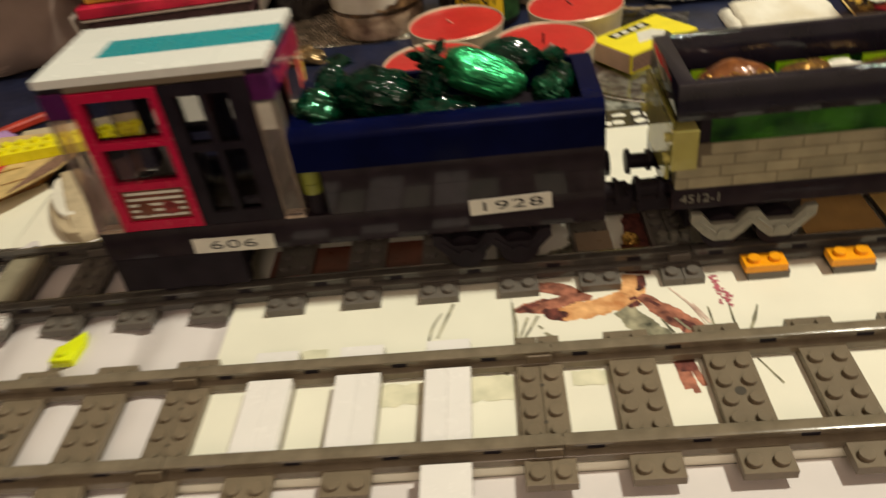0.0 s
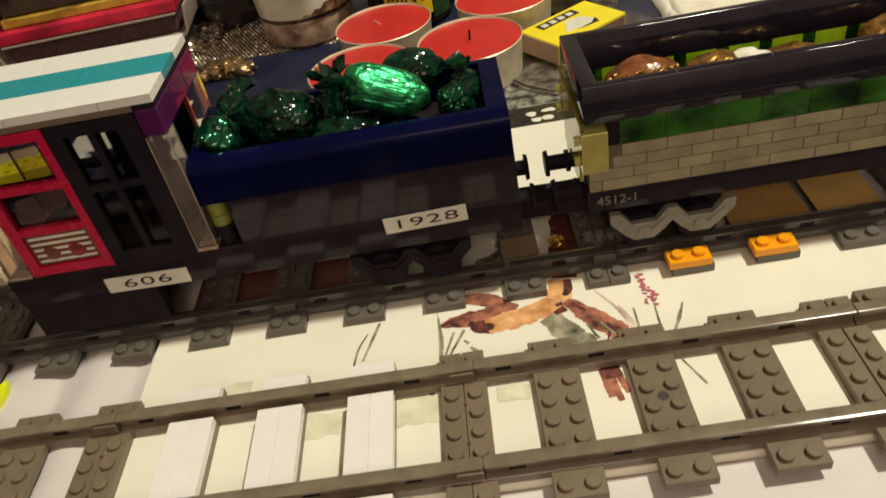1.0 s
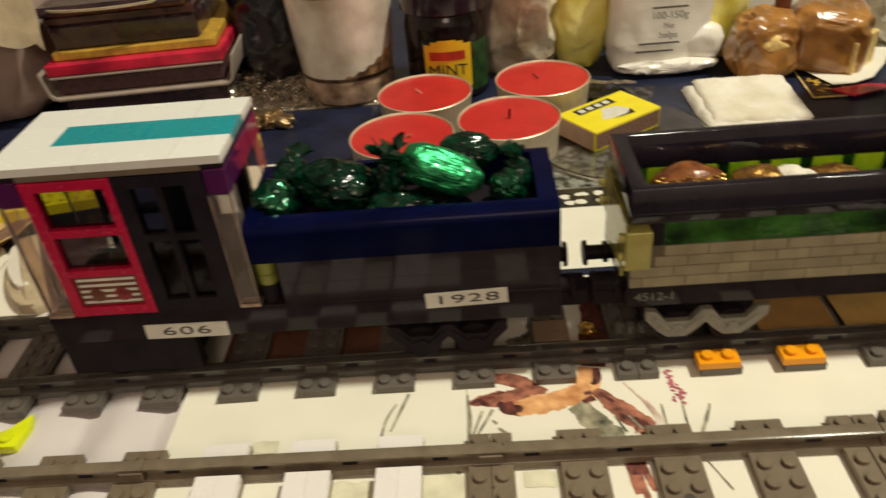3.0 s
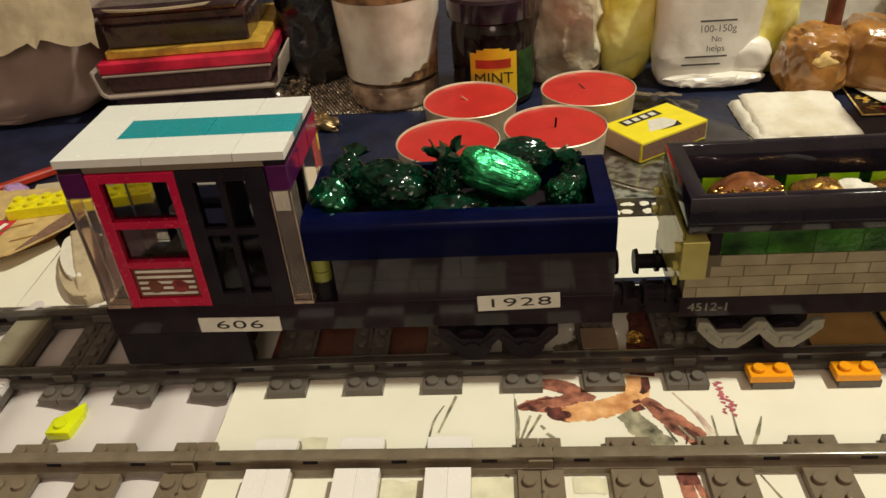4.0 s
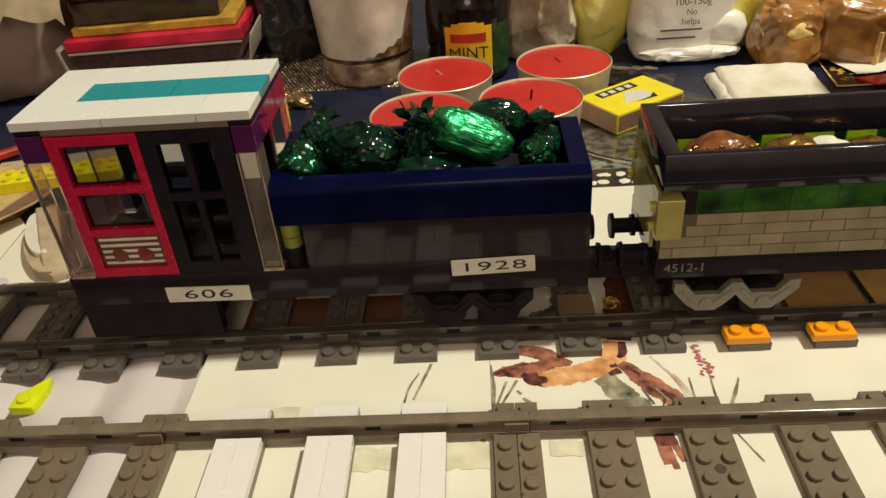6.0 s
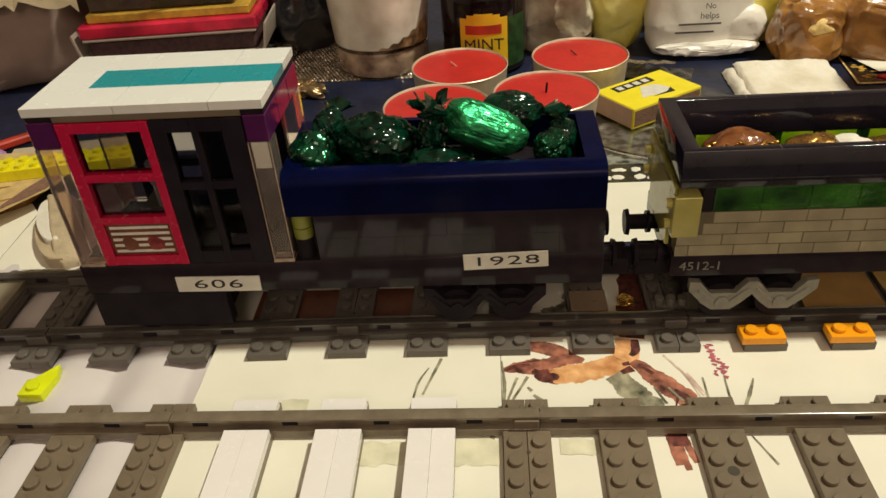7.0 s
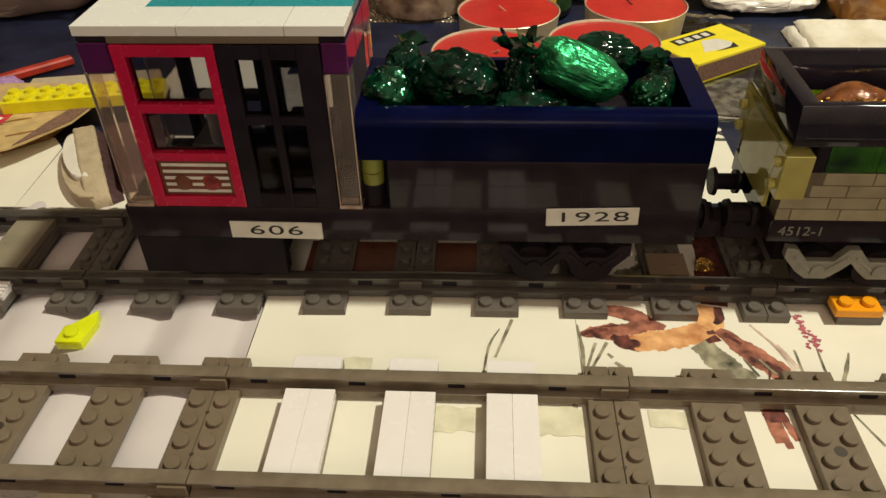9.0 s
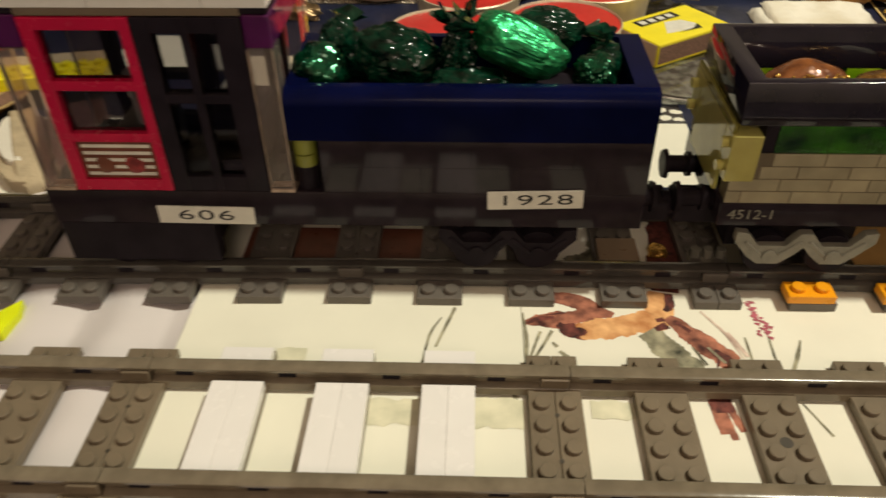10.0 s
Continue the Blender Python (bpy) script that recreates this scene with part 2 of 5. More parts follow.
    "cello2": mat("emerald_cellophane", (0.004, 0.070, 0.030), 0.13, metal=0.7, var=0.8, vscale=200, bump=0.0006, bscale=130, coat=0.5),
    "barkd": mat("dark_maroon_watercolour", (0.030, 0.006, 0.006), 0.7, var=0.5, vscale=300, alt=(0.14, 0.035, 0.025), ease=0.2),
    # Pale tone for light caught along clear plastic edges.
    "edge": mat("light_catching_edge", (0.50, 0.38, 0.29), 0.12, var=0.3, vscale=200, trans=0.3, ior=1.3),
    "torn2": mat("cream_tissue", (0.72, 0.64, 0.48), 0.9, var=0.08, vscale=40, bump=0.0008, bscale=220, alt=(0.78, 0.74, 0.64)),
    "book_d2": mat("dark_red_brown_wrap", (0.055, 0.022, 0.020), 0.15, var=0.4, coat=0.7, bump=0.001, bscale=90),
    "tanp": mat("golden_card", (0.70, 0.46, 0.14), 0.6, var=0.12, vscale=90),
    "blackr": mat("glossy_black_rim", (0.014, 0.011, 0.017), 0.06, var=0.2, spec=0.5),
    "tan2": mat("tan_plastic", (0.27, 0.19, 0.12), 0.3, var=0.08),
    "goldp": mat("gold_print", (0.70, 0.42, 0.10), 0.22, metal=0.8, var=0.3, vscale=600),
    "polyb": mat("bright_clear_film", (0.96, 0.91, 0.80), 0.10, var=0.15, vscale=90, trans=0.05, ior=1.2, bump=0.006, bscale=110, coat=1.0),
    "wickr": mat("waxed_wick", (0.22, 0.02, 0.016), 0.6),
    "whitet": mat("white_tile_plastic", (0.83, 0.80, 0.775), 0.25, var=0.02, vscale=60, rnd=0.02),
    "brick_r": mat("dull_red_print", (0.26, 0.03, 0.03), 0.4, var=0.4, vscale=400),
    "skirt": mat("dark_brown_clear", (0.15, 0.048, 0.026), 0.3, var=0.2),
}


# ---- building helpers ----
WORLD = {}


def thing(name, at, label, category, group="", kind=""):
    ob = new(name)
    ob.empty_display_size = 0.01
    ob.matrix_basis = Matrix.Translation(at)
    WORLD[ob] = Matrix.Translation(at)
    return tagged(ob, label, category, group, kind)


def mesh_of(name, bm, material, smooth=True, angle=35):
    me = bpy.data.meshes.new(name)
    bmesh.ops.recalc_face_normals(bm, faces=bm.faces)
    bm.to_mesh(me)
    bm.free()
    for one in (material if isinstance(material, (list, tuple)) else [material]):
        me.materials.append(one)
    if smooth:
        me.polygons.foreach_set("use_smooth", [True] * len(me.polygons))
        me.set_sharp_from_angle(angle=radians(angle))
    return me


def part(name, bm, material, parent, label="", smooth=True, angle=35, place=None):
    """Links a bmesh (or a mesh) in world coordinates as one part under a thing or a part."""
    me = bm if isinstance(bm, bpy.types.Mesh) else mesh_of(name, bm, material, smooth, angle)
    ob = new(name, me)
    ob.parent = parent
    ob.matrix_parent_inverse = WORLD[parent].inverted()
    if place is not None:
        ob.matrix_basis = place
    WORLD[ob] = place if place is not None else Matrix.Identity(4)
    return tagged(ob, label) if label else ob


def solo(name, bm, material, label, category, group="", kind="", angle=35, place=None):
    """A thing that is one mesh."""
    ob = new(name, bm if isinstance(bm, bpy.types.Mesh) else mesh_of(name, bm, material, True, angle))
    if place is not None:
        ob.matrix_basis = place
    WORLD[ob] = place if place is not None else Matrix.Identity(4)
    return tagged(ob, label, category, group, kind)


def box(bm, x0, x1, y0, y1, z0, z1, bevel=0.0, turn=None):
    m = Matrix.LocRotScale(((x0 + x1) / 2, (y0 + y1) / 2, (z0 + z1) / 2), None, (x1 - x0, y1 - y0, z1 - z0))
    got = bmesh.ops.create_cube(bm, size=1.0, matrix=(turn @ m) if turn else m)
    if bevel:
        edges = list({e for v in got["verts"] for e in v.link_edges})
        bmesh.ops.bevel(bm, geom=edges, offset=bevel, segments=1, affect="EDGES", profile=0.5)
    return bm


def cyl(bm, x, y, z0, z1, r, seg=14, r2=None, turn=None):
    m = Matrix.Translation((x, y, (z0 + z1) / 2))
    bmesh.ops.create_cone(bm, cap_ends=True, segments=seg, radius1=r, radius2=r if r2 is None else r2, depth=z1 - z0, matrix=(turn @ m) if turn else m)
    return bm


def stud(bm, x, y, z):
    cyl(bm, x, y, z - 0.0001, z + 0.0014, 0.00240, 16)
    cyl(bm, x, y, z + 0.0014, z + 0.0016, 0.00240, 16, 0.00222)


def lathe(bm, profile, x=0, y=0, z=0, seg=40, squash=1.0):
    rings = []
    for r, h in profile:
        rings.append([bm.verts.new((x + r * math.cos(2 * math.pi * k / seg), y + squash * r * math.sin(2 * math.pi * k / seg), z + h)) for k in range(seg)])
    for a, b in zip(rings, rings[1:]):
        for k in range(seg):
            bm.faces.new((a[k], a[(k + 1) % seg], b[(k + 1) % seg], b[k]))
    bm.faces.new(rings[0]) if profile[0][0] > 1e-6 else None
    bm.faces.new(rings[-1]) if profile[-1][0] > 1e-6 else None
    bmesh.ops.remove_doubles(bm, verts=bm.verts, dist=1e-6)
    return bm


def prism(bm, outline, y0, y1):
    """An outline in x and z, pulled from y0 to y1."""
    a = [bm.verts.new((x, y0, z)) for x, z in outline]
    b = [bm.verts.new((x, y1, z)) for x, z in outline]
    bm.faces.new(a)
    bm.faces.new(b[::-1])
    for k in range(len(a)):
        bm.faces.new((a[k], a[k - 1], b[k - 1], b[k]))
    return bm


def slab(bm, outline, z0, z1):
    """An outline in x and y, pulled from z0 to z1."""
    a = [bm.verts.new((x, y, z0)) for x, y in outline]
    b = [bm.verts.new((x, y, z1)) for x, y in outline]
    bm.faces.new(a[::-1])
    bm.faces.new(b)
    for k in range(len(a)):
        bm.faces.new((a[k - 1], a[k], b[k], b[k - 1]))
    return bm


def sheet(bm, x0, x1, y0, y1, z, thick=0.0002, nx=2, ny=2, wave=0.0, scale=20.0, turn=None):
    """A thin sheet, with gentle waves."""
    tops = []
    for j in range(ny + 1):
        for i in range(nx + 1):
            x, y = x0 + (x1 - x0) * i / nx, y0 + (y1 - y0) * j / ny
            h = z + wave * abs(noise.noise((x * scale, y * scale, z * 50 + 3)))
            tops.append(bm.verts.new((x, y, h)))
    w = nx + 1
    faces = [bm.faces.new((tops[j * w + i], tops[j * w + i + 1], tops[(j + 1) * w + i + 1], tops[(j + 1) * w + i])) for j in range(ny) for i in range(nx)]
    got = bmesh.ops.extrude_face_region(bm, geom=faces)
    down = [v for v in got["geom"] if isinstance(v, bmesh.types.BMVert)]
    bmesh.ops.translate(bm, verts=down, vec=(0, 0, -thick))
    if turn:
        bmesh.ops.transform(bm, matrix=turn, verts=bm.verts)
    return bm


def ribbon(bm, points, widths, z, thick=0.00012, seed=0):
    """A brush stroke: a tapered flat band along a smooth line, with an uneven edge."""
    dense, last = [], len(points) - 1
    for k in range(last):
        p = [Vector(points[min(max(k + n, 0), last)]) for n in (-1, 0, 1, 2)]
        for u in range(12):
            f = u / 12
            q = 0.5 * (2 * p[1] + (p[2] - p[0]) * f + (2 * p[0] - 5 * p[1] + 4 * p[2] - p[3]) * f ** 2 + (3 * p[1] - p[0] - 3 * p[2] + p[3]) * f ** 3)
            dense.append((q, widths[k] * (1 - f) + widths[k + 1] * f))
    dense.append((Vector(points[-1]), widths[-1]))
    rows = []
    for k, (p, w) in enumerate(dense):
        d = (dense[min(len(dense) - 1, k + 1)][0] - dense[max(0, k - 1)][0]).normalized()
        n = Vector((-d.y, d.x))
        row = []
        for side in (1, -1):
            g = 1 + 0.26 * noise.noise((p.x * 0.25, p.y * 0.25, seed + side * 3.7)) + 0.20 * noise.noise((p.x * 0.9, p.y * 0.9, seed + side * 5.1))
            q = p + n * side * w / 2 * g
            row.append(bm.verts.new((q.x / 1000, q.y / 1000, z + thick + k * 1.5e-8)))
        rows.append(row)
    for (a, b), (c, d) in zip(rows, rows[1:]):
        bm.faces.new((a, c, d, b))
    return bm


def words(text, size, m, material, parent, label, name="lettering", wide=1.0):
    cu = bpy.data.curves.new(name, "FONT")
    cu.body, cu.size, cu.align_x, cu.align_y, cu.extrude = text, size, "CENTER", "CENTER", 0.00006
    cu.materials.append(material)
    ob = new(name, cu)
    ob.parent = parent
    ob.matrix_parent_inverse = WORLD[parent].inverted()
    ob.matrix_basis = m @ Matrix.Diagonal((wide, 1, 1, 1))
    WORLD[ob] = m
    return tagged(ob, label)


def lump(bm, at, size, level=4, rough=0.25, scale=60.0, flat=0.0, seed=0, turn=None, power=1.0):
    """A crumpled body: an ellipsoid pushed in and out by creased noise, flattened below."""
    got = bmesh.ops.create_icosphere(bm, subdivisions=level, radius=1.0)
    off = Vector((seed * 7.3, seed * 3.1, seed * 1.7))
    for v in got["verts"]:
        d = v.co.normalized()
        if power != 1.0:
            d = Vector([math.copysign(abs(c) ** power, c) for c in d])
        p = Vector((d.x * size[0], d.y * size[1], d.z * size[2]))
        n = noise.noise(p * scale + off)
        c = abs(noise.noise(p * scale * 2.1 + off * 2))
        p *= 1 + rough * (n * 0.6 - c * 0.7 + 0.15)
        p.z = max(p.z, -size[2] * (1 - flat))
        v.co = p
    m = Matrix.Translation(at) @ (turn or Matrix.Identity(4))
    bmesh.ops.transform(bm, matrix=m, verts=got["verts"])
    return bm

# ---- room and table ----
bm = bmesh.new(); box(bm, -2.0, 2.0, -1.7, 2.3, -0.80, -0.74)
solo("floor", bm, M["floor"], "brown wooden floor of the room", "floor", kind="structure")
bm = bmesh.new(); box(bm, -2.0, 2.0, -1.7, 2.3, 1.70, 1.78)
solo("ceiling", bm, M["wall"], "plain warm plaster ceiling", "ceiling", kind="structure")
for nm, b in (("wall_north", (-2.0, 2.0, 2.3, 2.4)), ("wall_south", (-2.0, 2.0, -1.8, -1.7)), ("wall_east", (2.0, 2.1, -1.8, 2.4)), ("wall_west", (-2.1, -2.0, -1.8, 2.4))):
    bm = bmesh.new(); box(bm, *b, -0.80, 1.78)
    solo(nm, bm, M["wall"], "plain warm plaster wall of the room", "wall", kind="structure")
TOP = -0.0046
table = thing("dining_table", (0.1, 0.3, -0.74), "large dining table under a dark blue oilcloth", "table")
bm = bmesh.new(); box(bm, -0.85, 1.05, -0.42, 1.05, -0.03, TOP, 0.003)
part("tabletop", bm, M["cloth"], table, "dark blue oilcloth over the top")
for lx in (-0.78, 0.98):
    for ly in (-0.35, 0.98):
        bm = bmesh.new(); box(bm, lx - 0.03, lx + 0.03, ly - 0.03, ly + 0.03, -0.74, -0.03, 0.003)
        part("leg", bm, M["floor"], table)

bm = bmesh.new(); box(bm, -0.85, 1.05, 0.1290, 1.05, TOP + 0.0001, -0.0006, 0.0008)
solo("folded_cloth", bm, M["cloth"], "dark blue cloth folded thickly over the table", "cloth")

# ---- papers under the track ----
bm = bmesh.new(); sheet(bm, -0.345, -0.1242, -0.046, 0.1285, -0.0042, 0.0002, 140, 50, 0.0022, 30)
for v in bm.verts:
    # the paper arches up between the sleepers that hold it down
    u = ((v.co.x + 0.1945) / (4 * S)) % 1.0
    v.co.z += 0.0046 * math.sin(math.pi * u ** 1.35) * (0.75 + 0.5 * noise.noise((v.co.x * 40, v.co.y * 9, 2.0)))
solo("paper_sheet", bm, M["lilac"], "lilac-white sheet of paper under the toy track", "paper", "papers under the track", angle=80)
bm = bmesh.new(); sheet(bm, -0.1230, 0.36, -0.046, -0.0226, -0.0042, 0.0002, 60, 12, 0.0012, 25)
solo("paper_sheet", bm, M["lilac"], "lilac-white sheet of paper in front of the toy track", "paper", "papers under the track", angle=80)
bm = bmesh.new(); sheet(bm, 0.1642, 0.36, -0.0224, 0.128, -0.0030, 0.0014, 40, 20, 0.0026, 20)
solo("paper_sheet", bm, M["lilac"], "lilac-white sheet of paper beside the painting", "paper", "papers under the track", angle=80)
bm = bmesh.new(); sheet(bm, -0.1230, -0.0082, -0.0222, 0.128, 0.0, 0.0044, 4, 4)
cream = solo("cream_card", bm, M["cream"], "cream watercolour card with faint green washes under the track", "card", "papers under the track", angle=80)
bm = bmesh.new(); sheet(bm, -0.0080, 0.1640, -0.0222, 0.128, 0.0, 0.0044, 4, 4)
painting = solo("painting", bm, M["paint"], "watercolour painting of a brown branch and grasses on white paper", "painting", "papers under the track", angle=80)
Z = -0.00008


def stroke(name, pts, widths, material, parent, seed=0):
    global Z
    Z += 0.000002
    b = bmesh.new(); ribbon(b, pts, widths, Z, seed=seed)
    return part(name, b, material, parent, smooth=False)


stroke("branch", [(-7.5, 50.2), (-2.7, 51.2), (4.5, 52.0), (12.8, 53.8), (20, 55)], [1, 5.5, 8.2, 6.5, 4], M["bark"], painting, 1)
stroke("branch", [(2, 63.5), (10.8, 61.3), (17.5, 57.5), (23, 54)], [5, 7.5, 5.5, 3], M["bark"], painting, 2)
stroke("branch", [(4.6, 48.2), (8, 47), (13, 46.2)], [3, 6.5, 8], M["barkd"], painting, 3)
stroke("branch", [(10.5, 46.2), (17.5, 47.6), (26, 49.4), (33.6, 51.4), (38.6, 54), (40.2, 60.6), (41.6, 66.5)], [7, 9.4, 9.6, 10.2, 11, 9, 8], M["flesh"], painting, 4)
stroke("branch", [(41.6, 54), (47.2, 46.5), (53.1, 39.6), (58.4, 33)], [4, 7.5, 8.5, 8], M["bark"], painting, 5)
stroke("branch", [(41.2, 57), (43.4, 60), (44.2, 66)], [1.5, 3.4, 2.6], M["barkd"], painting, 15)
stroke("trunk", [(33.6, 47), (37.8, 41), (42.2, 34), (45, 28)], [8, 9.5, 9.5, 10], M["moss"], painting, 6)
stroke("trunk", [(43, 67), (45, 80), (50, 105), (53, 118)], [9, 12, 13, 14], M["barkd"], painting, 7)
for k, (a, w) in enumerate((([(47.6, 18), (48.2, 10), (48.8, 5)], [2.2, 2.6, 2.2]), ([(49.8, 18), (50.8, 9), (51.6, 3)], [2.4, 2.8, 2.0]), ([(52.4, 18), (53.4, 11), (54.6, 6)], [2.8, 2.6, 1.8]))):
    stroke("trunk", a, w, M["bark"], painting, 140 + k)
stroke("trunk", [(50.6, 18.5), (51.0, 13)], [7.4, 6.0], M["barkd"], painting, 8)
stroke("wash", [(12, 79), (24, 86), (26, 96)], [14, 16, 12], M["moss"], painting, 9)
for k, (a, w) in enumerate((([(9, 44.6), (11, 46.4), (13, 45.2)], [2.5, 4, 2]), ([(-6.5, 50), (-2, 52.2), (3, 53)], [1, 2.6, 1.2]), ([(4, 50), (7, 47.5)], [2.4, 4]),
                            ([(53.5, 38.5), (56.5, 35), (60.5, 31)], [2.5, 4, 3]), ([(44, 51.5), (48, 47)], [1.2, 1.8]), ([(36.5, 47.8), (40.8, 50.2)], [2.2, 3.4]), ([(-7.4, 50.2), (-5.4, 50.6)], [0.8, 1.6]), ([(57, 33), (56.5, 29)], [1.2, 0.7]), ([(55, 36.5), (53, 31)], [1.4, 0.6]),
                            ([(37.4, 52.2), (40.2, 52.8)], [1.6, 2.2]), ([(0, 54.0), (7, 55.4)], [0.6, 0.8]))):
    stroke("dark_touch", a, w, M["barkd"], painting, 120 + k)
for k in range(34):
    f = k / 33
    r = random.Random(k)
    x, y = 70 + 2.4 * f + r.uniform(-2.0, 2.0) * (0.4 + f), 62.5 - 17 * f
    stroke("petal", [(x, y), (x + r.uniform(0.8, 2.2), y - r.uniform(-0.8, 1.5))], [0.5, 1.2 + 0.7 * f], M["bloom"], painting, 20 + k)
for k, (a, w) in enumerate(([[(73, 45), (72.5, 36), (73, 30)], 0.9], [[(75.9, 29), (80, 37), (83, 44)], 1.4], [[(65.2, 44.8), (64.9, 34.8)], 0.9],
                            [[(-7.9, 29), (-7.0, 42), (-7.7, 55)], 1.5], [[(-6.5, 33), (-2.2, 46)], 1.2], [[(-5.0, 33), (1.8, 46.4)], 1.3], [[(1.5, 41), (3, 39)], 1.3], [[(3.5, 37), (6, 34.5)], 1.6],
                            [[(75, 17), (80, 5)], 0.8], [[(52, 40), (56, 33)], 1.2], [[(47, 40), (50, 32)], 1.0])):
    stroke("grass_blade", a, [w * 0.7, w] + [w * 0.35] * (len(a) - 2), M["moss"], painting, 50 + k)
for k, (a, w) in enumerate(([[(53.4, 57), (59, 46.6), (62.5, 35)], 1.0], [[(60, 47), (64, 36)], 1.6])):
    stroke("grass_blade", a, [w * 0.7, w] + [w * 0.35] * (len(a) - 2), M["pinkw"], painting, 150 + k)
for k, (a, w) in enumerate(([[(-41, 31), (-39, 44), (-35.5, 52)], 1.0], [[(-37, 38), (-31, 57)], 1.3], [[(-11.4, 18), (-13.2, 12), (-15.4, 7)], 2.6])):
    stroke("grass_blade", a, [w * 0.7, w] + [w * 0.5] * (len(a) - 2), M["moss"], cream, 70 + k)
for k, (a, w) in enumerate(([[(-57, 11), (-41, 11)], 10], [[(-25, 11), (-9, 11)], 11], [[(-89, 33.5), (-79, 33.5)], 5.5])):
    stroke("wash", a, [w, w], M["wash"], cream, 80 + k)
stroke("wash", [(11, 13), (24, 13)], [7, 7], M["wash"], painting, 90)
bm = bmesh.new(); sheet(bm, -0.112, -0.030, 0.0785, 0.1015, 0.0006, 0.0002)
solo("brown_card", bm, M["skirt"], "red-brown card lying under the locomotive", "card")
# ---- toy track ----
def tie_mesh(x0, x1, xs):
    b = bmesh.new()
    box(b, x0, x1, -4 * S + 0.0001, 4 * S - 0.0001, 0.0, TIE, 0.00018)
    for x in xs:
        for y in (-3.5, -1.5, -0.5, 0.5, 1.5, 3.5):
            stud(b, x, y * S, TIE)
    return b


RAIL_HALF = [(0.0027, 0.0012), (0.0027, 0.0040), (0.0024, 0.0043), (0.0006, 0.0050), (0.0006, 0.0081), (0.0021, 0.0083), (0.0023, 0.0086), (0.0023, 0.0094), (0.0020, RAIL)]


def rail_mesh(x0, x1, y):
    """One rail of I section."""
    b = bmesh.new()
    ring = [(y + w, z) for w, z in RAIL_HALF] + [(y - w, z) for w, z in RAIL_HALF[::-1]]
    ends = [[b.verts.new((x, yy, zz)) for yy, zz in ring] for x in (x0, x1)]
    for k in range(len(ring)):
        b.faces.new((ends[0][k], ends[0][k - 1], ends[1][k - 1], ends[1][k]))
    b.faces.new(ends[0])
    b.faces.new(ends[1][::-1])
    return b


def slots(parent, x0, y):
    """Dark slots through the web of a rail, one between each two sleepers."""
    for k in range(4):
        c = x0 + (4 * k + 1.8) * S
        b = bmesh.new(); box(b, c - 0.0027, c + 0.0027, y - 0.0009, y + 0.0009, 0.0052, 0.0080)
        part("slot", b, M["blackm"], parent)


def track_piece(x0, y0, tie_m, rail_m, label):
    root = thing("track_piece", (x0, y0, 0), label, "toy track", "track pieces")
    local = WORLD[root]
    WORLD[root] = Matrix.Identity(4)
    L = 16 * S
    for y in (-2.5 * S, 2.5 * S):
        slots(part("rail", rail_mesh(0.0047, L + 0.0043, y), rail_m, root), 0.0, y)
    full = mesh_of("tie", tie_mesh(-S + 0.0001, S - 0.0001, (-S / 2, S / 2)), tie_m)
    for k in (1, 2, 3):
        part("tie", full, None, root, place=Matrix.Translation((4 * k * S, 0, 0)))
    part("tie", tie_mesh(0.0001, S, (S / 2,)), tie_m, root)
    part("tie", tie_mesh(L - S, L - 0.0001, (L - S / 2,)), tie_m, root)
    for y in (-2.5 * S, 2.5 * S):
        b = bmesh.new(); box(b, -0.0042, 0.0043, y - 0.0029, y + 0.0029, 0.0044, 0.0082, 0.0003)
        part("joint_clip", b, tie_m, root)
    for x, y, r in ((0.0002, S, 0.0007), (0.0002, -S, 0.0007), (8 * S, 0.0, 0.0019)):
        b = bmesh.new(); cyl(b, x, y, TIE - 0.0005, TIE + 0.00006, r, 16)
        part("pin_hole", b, M["hole"], root)
    WORLD[root] = local
    return root


near_piece = track_piece(0.0, 0.0, M["tie"], M["rail"], "brown-grey straight toy track piece with studded sleepers")
for x0 in (-16 * S, -32 * S):
    copy_thing(near_piece, Matrix.Translation((x0, 0, 0)))
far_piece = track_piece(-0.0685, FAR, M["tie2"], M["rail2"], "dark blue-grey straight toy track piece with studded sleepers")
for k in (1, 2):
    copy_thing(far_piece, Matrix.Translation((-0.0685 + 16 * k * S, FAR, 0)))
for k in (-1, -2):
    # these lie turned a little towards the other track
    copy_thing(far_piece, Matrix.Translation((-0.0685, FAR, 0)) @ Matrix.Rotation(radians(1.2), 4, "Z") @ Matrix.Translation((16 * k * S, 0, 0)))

# the points beyond the last joint: a long studded edge with its own rails
sw = thing("track_switch", (0.26, 0.0, 0), "dark grey toy track switch with a studded edge", "toy track")
WORLD[sw] = Matrix.Translation((0.26, 0, 0))
for y in (-2.5 * S, 2.5 * S):
    part("rail", rail_mesh(0.1328, 0.1284 + 0.128, y), M["rail"], sw)
    part("rail", rail_mesh(0.2566, 0.2566 + 0.128, y), M["rail"], sw)
b = bmesh.new(); box(b, 0.1375, 0.385, 0.0235, 0.0315, 0.0, 0.0056, 0.0002)
for k in range(30):
    stud(b, 0.1418 + k * S, 0.0268, 0.0056)
part("studded_edge", b, M["tie"], sw)
for k in range(8):
    x = 0.1284 + (4 * k) * S
    part("tie", tie_mesh(x + (0 if k == 0 else -S), x + S, (x + S / 2,) if k == 0 else (x - S / 2, x + S / 2)), M["tie"], sw)

